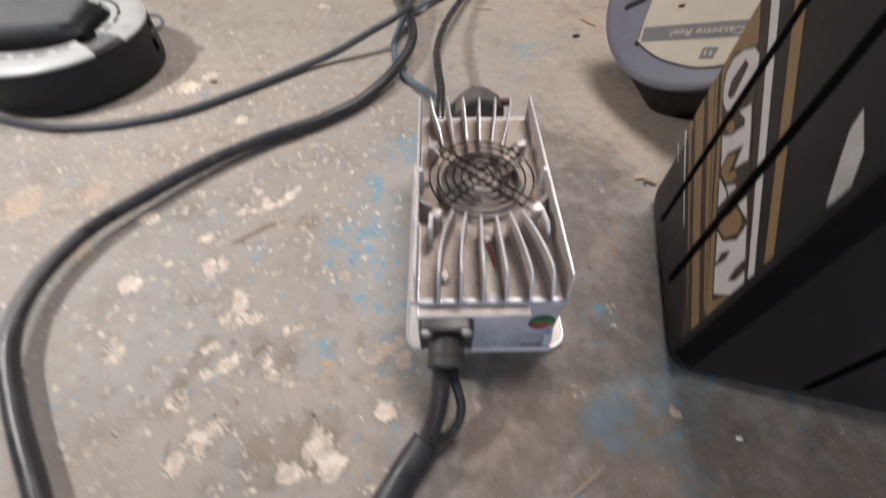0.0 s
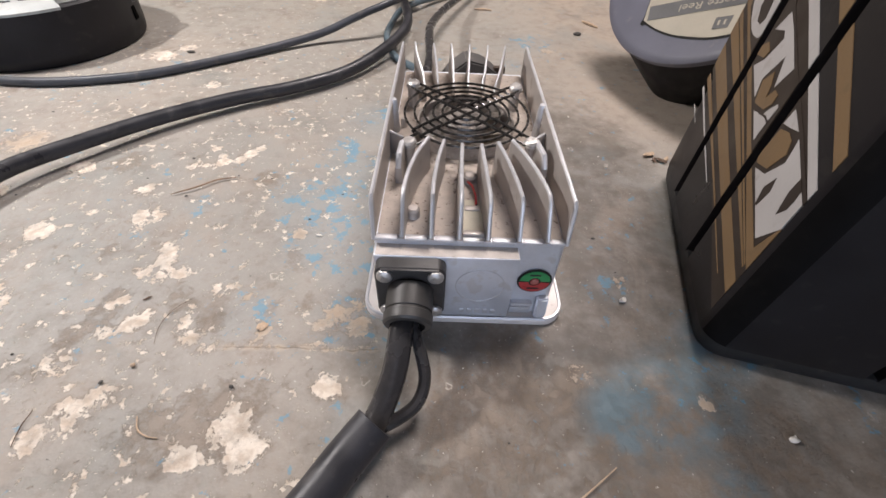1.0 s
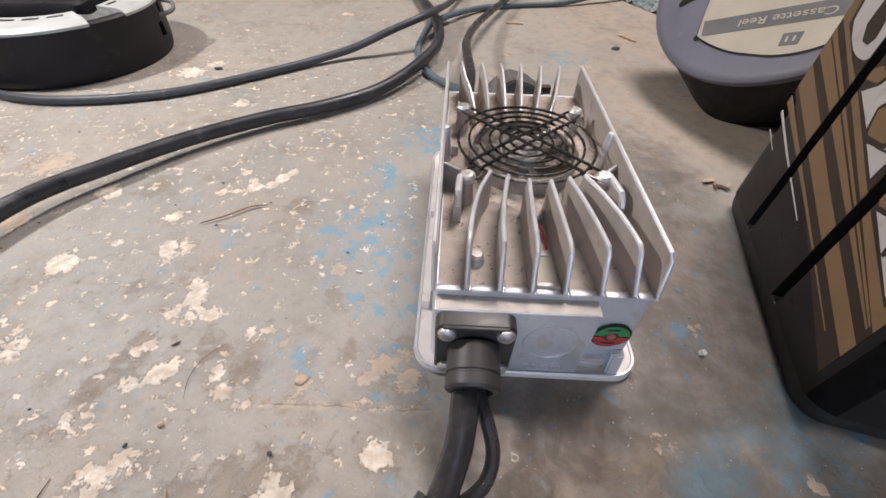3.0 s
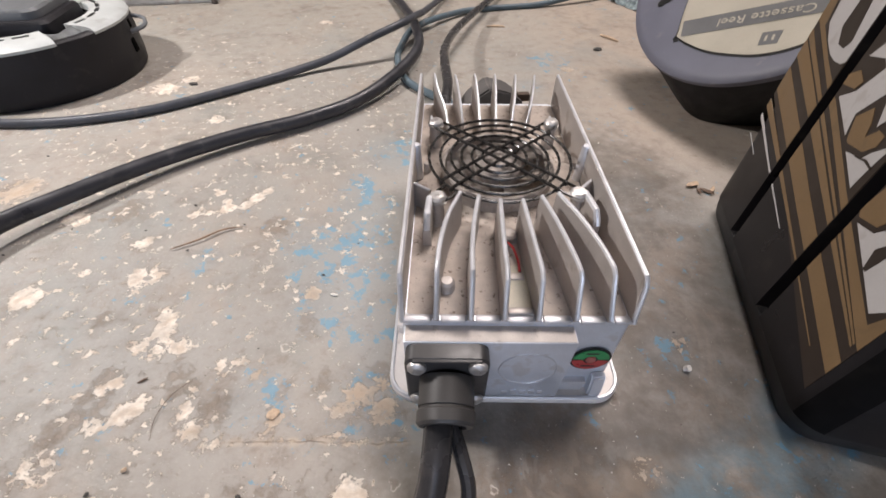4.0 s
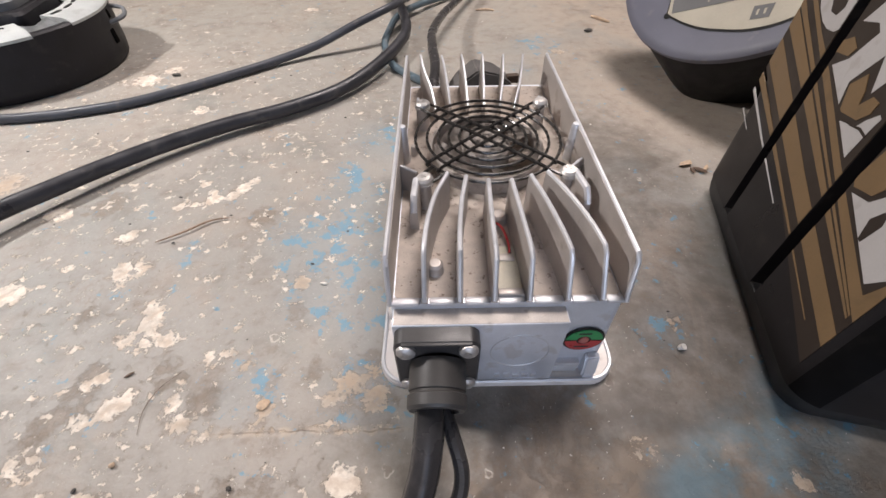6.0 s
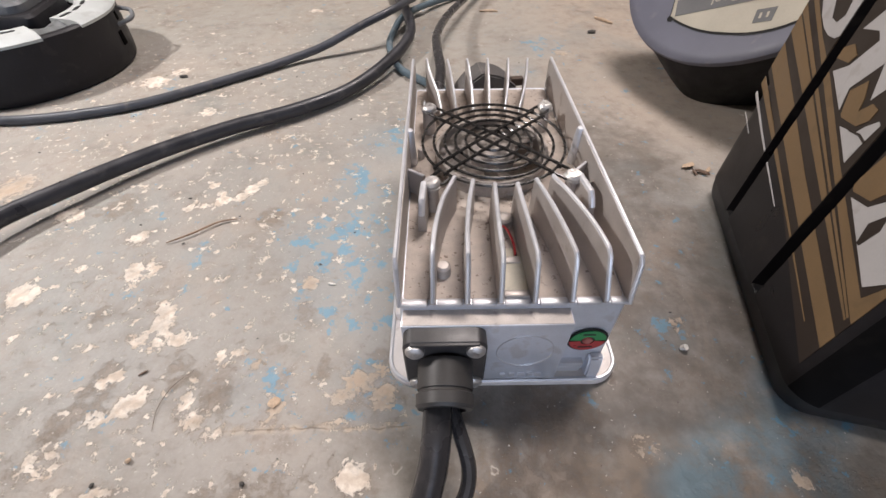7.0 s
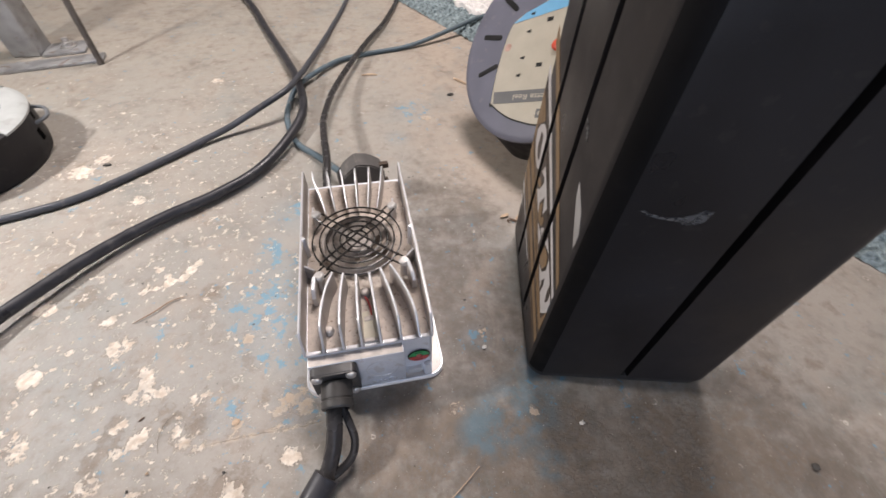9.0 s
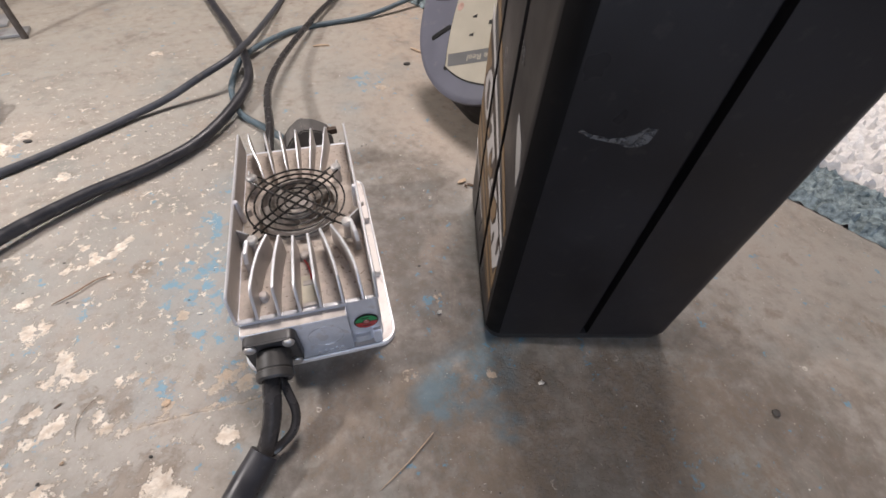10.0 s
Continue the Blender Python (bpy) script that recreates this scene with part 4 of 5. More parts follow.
def build_case():
    cu, cv = (U0 + U1) / 2, (V0 + V1) / 2
    top = empty("battery_case", CASE_TURN @ pose(cu, cv, 0))
    tagged(top, "tall black grooved metal battery case with gold stripes", "battery")

    def outline(inset=0.0, grooves=True):
        u0, u1, v0, v1, r = U0 - cu + inset, U1 - cu - inset, V0 - cv + inset, V1 - cv - inset, 0.0135
        pts = []
        base = rounded(u0, u1, v0, v1, r, 6)
        k = 7
        c_tr, c_tl, c_bl, c_br = base[:k], base[k:2 * k], base[2 * k:3 * k], base[3 * k:]

        def dip(a, w, d):
            return [(-w, 0), (-w * 0.75, d), (w * 0.75, d), (w, 0)] if grooves else []
        pts += c_tr + c_tl
        for g in sorted(GROOVES, reverse=True):
            pts += [(u0 + d, g - cv - a) for a, d in dip(0, 0.0042, 0.0065)]
        pts += c_bl
        for g, w, d in ((0.2365, 0.0032, 0.0060),):
            pts += [(g - cu + a, v0 + e) for a, e in dip(0, w, d)]
        pts += c_br
        return pts

    bm = bmesh.new()
    loop = outline()
    rings = [[bm.verts.new((x, y, z)) for x, y in loop] for z in (0.014, CASE_H)]
    k = len(loop)
    for i in range(k):
        bm.faces.new((rings[0][i], rings[0][(i + 1) % k], rings[1][(i + 1) % k], rings[1][i]))
    bm.faces.new(rings[1])
    bm.faces.new(rings[0][::-1])
    part("body", bm, CASE, top, angle=28)
    # matt black strip laid over the rounded corner between striped side and front
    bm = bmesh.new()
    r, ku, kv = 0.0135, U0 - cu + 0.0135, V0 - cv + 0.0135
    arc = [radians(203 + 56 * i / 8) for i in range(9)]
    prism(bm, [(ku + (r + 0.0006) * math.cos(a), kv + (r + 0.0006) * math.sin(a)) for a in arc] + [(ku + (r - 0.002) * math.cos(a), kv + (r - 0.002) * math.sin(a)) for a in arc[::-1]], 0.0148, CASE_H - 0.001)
    part("corner_strip", bm, CASE_EDGE, top, "matt black strip over the rounded corner")
    bm = bmesh.new()
    loop = outline(0.0004, False)
    k = len(loop)
    rows = []
    for z, s in ((0.0003, 0.962), (0.0030, 0.978), (0.0090, 0.994), (0.0145, 1.0), (0.0150, 0.99)):
        rows.append([bm.verts.new((x * s, y * s, z)) for x, y in loop])
    for a, b in zip(rows, rows[1:]):
        for i in range(k):
            bm.faces.new((a[i], a[(i + 1) % k], b[(i + 1) % k], b[i]))
    bm.faces.new(rows[0][::-1])
    bm.faces.new(rows[-1])
    part("end_cap", bm, CASE_CAP, top, "dirty black end cap")

    def clip(poly, lim, keep_low):
        out = []
        for i, a in enumerate(poly):
            b = poly[(i + 1) % len(poly)]
            ia, ib = (a[0] <= lim) == keep_low, (b[0] <= lim) == keep_low
            if ia:
                out.append(a)
            if ia != ib:
                s = (lim - a[0]) / (b[0] - a[0])
                out.append((lim, a[1] + s * (b[1] - a[1])))
        return out

    def decal(name, poly, material, lift, label=""):
        """A flat sticker on the striped side, cut where the grooves run."""
        spans = ((V0 + 0.0128, GROOVES[0] - 0.0044), (GROOVES[0] + 0.0044, GROOVES[1] - 0.0044), (GROOVES[1] + 0.0044, V1 - 0.0015))
        for a, b in spans:
            p = clip(clip(poly, a, False), b, True)
            if len(p) < 3:
                continue
            bm = bmesh.new()
            prism(bm, [(v - cv, z) for v, z in p], U0 - cu, U0 - cu - lift, "x")
            part(name, bm, material, top, label, smooth=False)

    def stripe(name, s0, z0, s1, z1, material, lift, va=-0.09, vb=0.10):
        decal(name, [(va, z0 + s0 * va), (vb, z0 + s0 * vb), (vb, z1 + s1 * vb), (va, z1 + s1 * va)], material, lift)

    stripe("brown_band", 0.36, 0.0545, 0.50, 0.1450, DECAL_BROWN, 0.00020)
    def ribbon(name, low, high, material, lift=0.00035):
        decal(name, list(low) + list(high)[::-1], material, lift)

    ribbon("thin_white_line", [(0.0745, 0.0560), (0.1060, 0.0645)], [(0.0745, 0.0566), (0.1060, 0.0654)], DECAL_GREY)
    ribbon("white_line", [(0.0080, 0.0505), (0.0561, 0.0627), (0.1000, 0.0755)], [(0.0080, 0.0510), (0.0561, 0.0641), (0.1000, 0.0778)], DECAL_WHITE)
    ribbon("narrow_gold_stripe", [(-0.0600, 0.0392), (-0.0090, 0.0534), (0.1000, 0.0822)], [(-0.0600, 0.0398), (-0.0090, 0.0549), (0.1000, 0.0872)], DECAL_GOLD)
    ribbon("gold_stripe", [(-0.0850, 0.0386), (-0.0656, 0.0443), (0.0150, 0.0678), (0.1000, 0.0936)], [(-0.0850, 0.0477), (-0.0707, 0.0522), (0.0048, 0.0750), (0.1000, 0.1073)], DECAL_GOLD)
    ribbon("gold_stripe", [(-0.0720, 0.0579), (-0.0569, 0.0627), (-0.0024, 0.0801), (0.1000, 0.1134)], [(-0.0720, 0.0589), (-0.0580, 0.0641), (-0.0064, 0.0829), (0.0904, 0.1194), (0.1000, 0.1226)], DECAL_GOLD)
    ribbon("narrow_gold_stripe", [(-0.0720, 0.0595), (-0.0582, 0.0648), (-0.0075, 0.0841), (0.0895, 0.1203), (0.1000, 0.1240)], [(-0.0720, 0.0606), (-0.0591, 0.0660), (-0.0088, 0.0852), (0.0797, 0.1200), (0.1000, 0.1290)], DECAL_GOLD)
    stripe("gold_field", 0.42, 0.0915, 0.47, 0.1310, DECAL_GOLD, 0.00035)
    stripe("white_stripe", 0.50, 0.1405, 0.52, 0.1472, DECAL_WHITE, 0.00035)
    stripe("gold_stripe", 0.575, 0.1600, 0.60, 0.1690, DECAL_GOLD, 0.00035)

    def shape(name, pts, material, lift, grow=0.0):
        k = len(pts)
        a, b = sum(p[0] for p in pts) / k, sum(p[1] for p in pts) / k
        out = []
        for v, z in pts:
            d = math.hypot(v - a, z - b) or 1
            out.append((v + (v - a) / d * grow, z + (z - b) / d * grow))
        decal(name, out, material, lift)

    # dark lettering band with white block letters and gold hexagons
    decal("dark_band", [(-0.0690, 0.0692), (-0.0123, 0.0908), (0.0348, 0.1108), (0.0600, 0.1198), (0.0830, 0.1300), (0.0860, 0.1440), (0.0640, 0.1612), (0.0434, 0.1575), (0.0276, 0.1448), (-0.0064, 0.1300), (-0.0450, 0.1152), (-0.0790, 0.1012)], DECAL_BROWN, 0.00050)
    for b in ([(0.0804, 0.1324), (0.0720, 0.1262), (0.0634, 0.1228), (0.0566, 0.1218), (0.0500, 0.1225), (0.0467, 0.1248), (0.0434, 0.1375), (0.0447, 0.1542), (0.0535, 0.1595), (0.0636, 0.1586), (0.0756, 0.1508), (0.0826, 0.1415)],
              [(0.0341, 0.1322), (0.0276, 0.1425), (0.0141, 0.1373), (-0.0064, 0.1277), (0.0000, 0.1158), (0.0073, 0.1281), (0.0166, 0.1134), (0.0129, 0.1046), (0.0348, 0.1131), (0.0264, 0.1195), (0.0192, 0.1326), (0.0233, 0.1350)],
              [(0.0055, 0.1007), (-0.0052, 0.1036), (-0.0080, 0.1082), (-0.0125, 0.1130), (-0.0145, 0.1122), (-0.0132, 0.1043), (-0.0123, 0.0931)],
              [(-0.0271, 0.1106), (-0.0285, 0.1186), (-0.0412, 0.1143), (-0.0344, 0.1123)],
              [(-0.0293, 0.0875), (-0.0394, 0.0905), (-0.0476, 0.1023), (-0.0463, 0.1080), (-0.0450, 0.1128), (-0.0621, 0.1056), (-0.0756, 0.0999), (-0.0773, 0.0899), (-0.0657, 0.0720)]):
        decal("white_block", b, DECAL_WHITE, 0.00065)
    for b in ([(0.0661, 0.1501), (0.0672, 0.1345), (0.0613, 0.1280), (0.0555, 0.1280), (0.0525, 0.1320), (0.0580, 0.1505)],
              [(-0.0498, 0.0955), (-0.0457, 0.0875), (-0.0484, 0.0793), (-0.0502, 0.0795), (-0.0522, 0.0893)],
              [(-0.0637, 0.1053), (-0.0631, 0.0978), (-0.0660, 0.0871), (-0.0696, 0.0929), (-0.0701, 0.0975), (-0.0694, 0.1027)],
              [(-0.0010, 0.1022), (-0.0085, 0.1040), (-0.0140, 0.1035), (-0.0138, 0.1046), (-0.0085, 0.1052), (-0.0020, 0.1030)]):
        decal("dark_notch", b, DECAL_BROWN, 0.00080)
    for b in ([(0.0413, 0.1208), (0.0326, 0.1264), (0.0262, 0.1238), (0.0282, 0.1197), (0.0384, 0.1178)],
              [(0.0085, 0.1202), (0.0035, 0.1147), (0.0015, 0.1100), (-0.0028, 0.1157), (-0.0077, 0.1155), (-0.0078, 0.1108), (-0.0032, 0.1056), (0.0082, 0.1035), (0.0099, 0.1041), (0.0148, 0.1129)],
              [(-0.0280, 0.1083), (-0.0356, 0.1108), (-0.0412, 0.1097), (-0.0444, 0.1047), (-0.0384, 0.0929), (-0.0280, 0.0896), (-0.0254, 0.0918)]):
        shape("gold_hexagon", b, DECAL_GOLD, 0.00080)
    # paper sticker high on the front
    bm = bmesh.new()
    prism(bm, [(u - cu, z) for u, z in rounded(0.2478, 0.2960, 0.2648, 0.3350, 0.0022, 4)], V0 - cv, V0 - cv - 0.0003, "y")
    sticker = part("sticker", bm, DECAL_WHITE, top, "off-white paper sticker", smooth=False)
    bm = bmesh.new()
    prism(bm, [(u - cu, z) for u, z in ((0.2526, 0.2676), (0.2900, 0.2676), (0.2900, 0.2692), (0.2526, 0.2692))], V0 - cv, V0 - cv - 0.0005, "y")
    part("print_bar", bm, DECAL_GREY, sticker, smooth=False)
    shape("pale_flash", [(-0.0490, 0.1895), (-0.0662, 0.1818), (-0.0772, 0.1692), (-0.0744, 0.1589), (-0.0648, 0.1681), (-0.0520, 0.1814)], DECAL_GREY, 0.00035)
    shape("pale_flash", [(-0.0262, 0.2190), (-0.0330, 0.2180), (-0.0401, 0.2113), (-0.0350, 0.2100)], SCUFF, 0.00035)
    # scuff on the front
    bm = bmesh.new()
    pts = [(0.1755, 0.2045), (0.1820, 0.2012), (0.1900, 0.1996), (0.1975, 0.1985), (0.2010, 0.1965), (0.2065, 0.1970), (0.2105, 0.1995), (0.2120, 0.2070), (0.2070, 0.2075), (0.2030, 0.2040), (0.1975, 0.2020), (0.1900, 0.2016), (0.1820, 0.2032), (0.1770, 0.2056)]
    prism(bm, [(u - cu, z) for u, z in pts], V0 - cv, V0 - cv - 0.0003, "y")
    part("scuff", bm, SCUFF, top, "pale scuff in the black paint", smooth=False)


build_case()

# ---------------------------------------------------------------- cassette reel leaning behind the case


def build_reel():
    P, Q, N = Vector((0.3421, 0.6440, 0.6843)), Vector((0.5726, -0.7203, 0.3916)), Vector((-0.7450, -0.2578, 0.6152))
    c = Vector((0.1975, 0.2190, 0.0798)) + P * 0.066 + Q * 0.045
    # local x runs along -Q, y along -P, z along N
    m = Matrix(((-Q.x, -P.x, N.x, c.x), (-Q.y, -P.y, N.y, c.y), (-Q.z, -P.z, N.z, c.z), (0, 0, 0, 1)))
    top = empty("cassette_reel", m)
    tagged(top, "blue-grey plastic cable cassette reel with cream socket label", "cable reel")
    bm = bmesh.new()
    lathe(bm, [(0, 0.0), (0.1185, 0.0), (0.1245, -0.0010), (0.1266, -0.0028), (0.1270, -0.0070), (0.1264, -0.0088), (0.1240, -0.0100), (0, -0.0100)], 72)
    part("face", bm, REEL_GREY, top)
    # dark housing, tapering from the back of the face to its flat foot
    bm = bmesh.new()
    inv = m.inverted()
    foot = spline([(0.2180, 0.2520, 0.0004), (0.2140, 0.2200, 0.0004), (0.2160, 0.1970, 0.0004), (0.2300, 0.1830, 0.0004), (0.2600, 0.1790, 0.0004), (0.3000, 0.1850, 0.0004), (0.3400, 0.2500, 0.0004), (0.3000, 0.3200, 0.0004), (0.2400, 0.3000, 0.0004)], 6, closed=True)
    for p in foot:
        p = Vector(p)
        bm.verts.new(inv @ p)
        bm.verts.new(inv @ Vector((0.265 + (p.x - 0.265) * 1.01, 0.235 + (p.y - 0.235) * 1.01, 0.003)))
    for radius, z in ((0.1240, -0.0092), (0.1190, -0.0150), (0.1000, -0.0320), (0.080, -0.072)):
        for k in range(72):
            bm.verts.new((radius * math.cos(k * math.tau / 72), radius * math.sin(k * math.tau / 72), z))
    hull = bmesh.ops.convex_hull(bm, input=bm.verts[:])
    bmesh.ops.delete(bm, geom=[v for v in bm.verts if not v.link_faces], context="VERTS")
    part("drum", bm, DRUM_BLACK, top, "dark moulded drum housing", angle=70)

    def L(p, q):
        return (-(q - 0.045), -(p - 0.066))

    edge = [L(p, q) for p, q in ((-0.0100, -0.0165), (0.0150, -0.0190), (0.0439, -0.0190), (0.0750, -0.0160), (0.0940, -0.0095), (0.1040, 0.0060), (0.1100, 0.0247), (0.1180, 0.0450), (0.1180, 0.1000))]
    poly = edge + [(-0.085, -0.0300), (-0.0960, 0.0100), (-0.0900, 0.0500), (-0.0700, 0.0820), (-0.0400, 0.1000), (-0.0150, 0.1045), (0.0087, 0.1010), (0.0270, 0.0960), (0.0431, 0.0887), (0.0560, 0.0810), (0.0615, 0.0770)]
    poly = [(p.x, p.y) for p in spline([(x, y, 0) for x, y in poly], 4, closed=True)]
    bm = bmesh.new()
    prism(bm, [(x * 1.014, y * 1.020) for x, y in poly], -0.001, 0.0004)
    part("label_recess", bm, DARK_PRINT, top, "dark rim round the label")
    bm = bmesh.new()
    prism(bm, poly, -0.001, 0.0009)
    label = part("socket_label", bm, REEL_LABEL, top, "cream label with sockets")
    bm = bmesh.new()
    prism(bm, [L(0.0925, -0.0105), L(0.1040, 0.0060), L(0.1100, 0.0247), L(0.1178, 0.0450), L(0.1178, 0.0990), L(0.1060, 0.0990), L(0.1000, 0.0516)], 0.0008, 0.0013)
    part("blue_field", bm, LABEL_BLUE, label)
    bm = bmesh.new()
    prism(bm, [L(0.0030, -0.0150), L(0.0050, 0.1000), L(-0.0100, 0.1000), L(-0.0125, -0.0120)], 0.0008, 0.0013)
    part("grey_bar", bm, LABEL_GREY, label)
    cu = bpy.data.curves.new("lettering", "FONT")
    cu.body, cu.size, cu.align_x, cu.align_y, cu.extrude = "Cassette Reel", 0.0098, "LEFT", "CENTER", 0.0001
    cu.materials.append(REEL_LABEL)
    txt = new("lettering", cu)
    txt.parent = label
    x, y = L(-0.0045, 0.0860)
    txt.location = (x, y, 0.0015)
    tgt = 0.0680
    bpy.context.view_layer.update()
    txt.scale = (tgt / max(txt.dimensions.x, 1e-4), 1, 1)
    bm = bmesh.new()
    prism(bm, [L(-0.0200, 0.0560), L(-0.0200, 0.0700), L(-0.0310, 0.0690), L(-0.0310, 0.0560)], 0.0008, 0.0012)
    part("grey_square", bm, LABEL_GREY, label)
    for q in (0.0600, 0.0650):
        bm = bmesh.new()
        x, y = L(-0.0255, q)
        block(bm, x - 0.0008, x + 0.0008, y - 0.0022, y + 0.0022, 0.0010, 0.0015)
        part("print_bar", bm, REEL_LABEL, label)
    for e in (0.0344, 0.0900):
        bm = bmesh.new()
        x, y = L(e, 0.0435)
        block(bm, x - 0.0040, x + 0.0040, y - 0.0024, y + 0.0024, 0.0005, 0.0014)
        part("earth_hole", bm, DARK_PRINT, label)
        for s in (-0.0111, 0.0111):
            bm = bmesh.new()
            x, y = L(e + s, 0.0163)
            prism(bm, [(x - 0.0032, y - 0.0020), (x + 0.0032, y - 0.0005), (x + 0.0030, y + 0.0012), (x - 0.0030, y + 0.0022)], 0.0005, 0.0014)
            part("pin_hole", bm, DARK_PRINT, label)
    bm = bmesh.new()
    x, y = L(0.0560, 0.0625)
    lathe(bm, [(0.0065, 0.0005), (0.0062, 0.0040), (0.0045, 0.0052), (0, 0.0055)], 24, pose(x, y, 0))
    part("reset_button", bm, RED, label, "red reset button")
    bm = bmesh.new()
    x, y = L(0.0616, -0.0105)
    lathe(bm, [(0.0055, 0.0005), (0.0050, 0.0012), (0, 0.0013)], 20, pose(x, y, 0))
    part("neon_window", bm, mat("pink_lens", (0.45, 0.30, 0.25), 0.3), label, "faded pink indicator window")
    for k in range(10):
        a = radians(-8.5 + 30.5 * (k - 5))
        bm = bmesh.new()
        prism(bm, rounded(0.071, 0.103, -0.0034, 0.0034, 0.003, 4), -0.0005, 0.0006)
        bm.transform(pose(0, 0, 0, 0, 0, math.degrees(a)))
        part("slot", bm, DARK_PRINT, top)


build_reel()

# ---------------------------------------------------------------- drum reel on the floor


def build_drum():
    top = empty("cable_drum", pose(-0.497, 0.272, 0))
    tagged(top, "black round cable drum with scuffed pale metal top ring", "cable drum")
    H = 0.0595
    bm = bmesh.new()
    lathe(bm, [(0, 0.0003), (0.0985, 0.0003), (0.1010, 0.003), (0.1025, 0.012), (0.1040, 0.042), (0.1042, 0.0545), (0.1025, 0.0562), (0.0960, 0.0562), (0.0955, 0.040), (0, 0.040)], 80)
    part("body", bm, DRUM_BLACK, top)
    for a0, a1 in ((-118, -36), (-15, 60), (64, 160), (165, 236)):
        bm = bmesh.new()
        lathe(bm, [(0.066, H - 0.007), (0.0665, H - 0.001), (0.0675, H), (0.0950, H), (0.1010, H - 0.0014), (0.1046, H - 0.0040), (0.1044, H - 0.0065), (0.0945, H - 0.008), (0.066, H - 0.007)], 24, None, a0, a1)
        bmesh.ops.holes_fill(bm, edges=[e for e in bm.edges if e.is_boundary])
        ring = part("top_ring", bm, DRUM_WHITE, top, "scuffed pale ring segment")
        for a in range(a0 + 9, a1 - 5, 15):
            bm = bmesh.new()
            prism(bm, rounded(-0.0021, 0.0021, -0.0072, 0.0072, 0.0020, 3), H - 0.001, H + 0.0004)
            bm.transform(pose(0, 0, 0, 0, 0, a) @ pose(0.0760, 0, 0))
            part("slot", bm, DARK_PRINT, ring)
    # crumpled grey tongue that sags into the gap of the ring
    bm = bmesh.new()
    rows = []
    for i in range(7):
        r = 0.070 + 0.034 * i / 6
        sag = 0.0530 + 0.0040 * math.sin(i * 1.1) - 0.0030 * (i / 6)
        rows.append([bm.verts.new((r * math.cos(radians(a)), r * math.sin(radians(a)), sag + 0.0022 * abs(k - 3) / 3 + 0.0008 * math.sin(i * 2.3 + k))) for k, a in enumerate((-37, -33.5, -30, -26, -22, -18, -14))])
    for p, q in zip(rows, rows[1:]):
        for k in range(6):
            bm.faces.new((p[k], p[k + 1], q[k + 1], q[k]))
    bmesh.ops.solidify(bm, geom=bm.faces[:], thickness=0.0014)
    part("tongue", bm, DRUM_TONGUE, top, "crumpled grey tongue in a gap of the ring")
    bm = bmesh.new()
    lathe(bm, [(0.0655, 0.040), (0.0650, 0.0500), (0.060, 0.0510), (0, 0.0510)], 56)
    part("hub", bm, DRUM_BLACK, top)
    # stepped carrying handle: dark block below, broad grey plate above
    bm = bmesh.new()
    prism(bm, rounded(-0.066, 0.050, -0.040, 0.040, 0.008, 5), 0.0505, 0.0650, chamfer=0.003)
    bm.transform(pose(0, 0, 0, 0, 0, 12))
    handle = part("handle", bm, DRUM_BLACK, top, "dark moulded handle base")
    bm = bmesh.new()
    prism(bm, rounded(-0.070, 0.040, -0.032, 0.046, 0.014, 6), 0.0650, 0.0740, chamfer=0.0025)
    bm.transform(pose(0, 0, 0, 0, 0, 12))
    part("handle_plate", bm, DRUM_GREY, handle, "broad grey handle plate")
    # flat wire catch and the two holes at the side
    for a, z0, z1, w in ((11, 0.020, 0.034, 0.0042), (17, 0.042, 0.051, 0.0036)):
        bm = bmesh.new()
        block(bm, -0.002, 0.0010, -w, w, z0, z1, 0.0008)
        bm.transform(pose(0, 0, 0, 0, 0, a) @ pose(0.1034, 0, 0))
        part("side_hole", bm, HOLE, top)
    m = pose(0, 0, 0.004, 0, 0, 21)
    bm = bmesh.new()
    tube(bm, [m @ Vector(p) for p in spline([(0.0990, -0.0130, 0.034), (0.1080, -0.0110, 0.036), (0.1160, -0.0060, 0.038), (0.1175, 0.0020, 0.040), (0.1140, 0.0100, 0.043), (0.0980, 0.0140, 0.046)], 6)], 0.0023, 8)
    part("wire_catch", bm, DRUM_GREY, top, "grey bent catch")


build_drum()

# ---------------------------------------------------------------- steel stand foot


def build_stand():
    top = empty("steel_stand", pose(-0.50, 0.56, 0))
    tagged(top, "worn grey steel stand foot with bolt", "stand")
    bm = bmesh.new()
    block(bm, -0.150, 0.078, -0.020, 0.012, 0.0003, 0.0050, 0.0008)
    bm.transform(pose(0, 0, 0, 0, 0, 12))
    foot = part("foot_plate", bm, STEEL, top)
    bm = bmesh.new()
    block(bm, -0.020, 0.045, 0.030, 0.080, 0.0003, 0.0045, 0.0008)
    bm.transform(pose(0, 0, 0, 0, 0, 12))
    part("pad", bm, STEEL, top)
    bm = bmesh.new()
    lathe(bm, [(0.013, 0.004), (0.013, 0.006), (0.009, 0.0062), (0.009, 0.0125), (0.005, 0.0127), (0.005, 0.019), (0, 0.0195)], 6 * 4, pose(0.004, 0.060, 0))
    part("bolt", bm, CHROME, top, "shiny bolt and washer")
    bm = bmesh.new()
    tube(bm, [(0.078, -0.010, 0.0003), (0.074, 0.010, 0.22), (0.070, 0.030, 0.42)], 0.0050, 10)
    part("rod", bm, RUST, top, "dark rusty rod")
    bm = bmesh.new()
    block(bm, -0.075, -0.030, 0.030, 0.075, 0.0003, 0.50, 0.003)
    part("post", bm, STEEL, top, "pale grey square post")


build_stand()

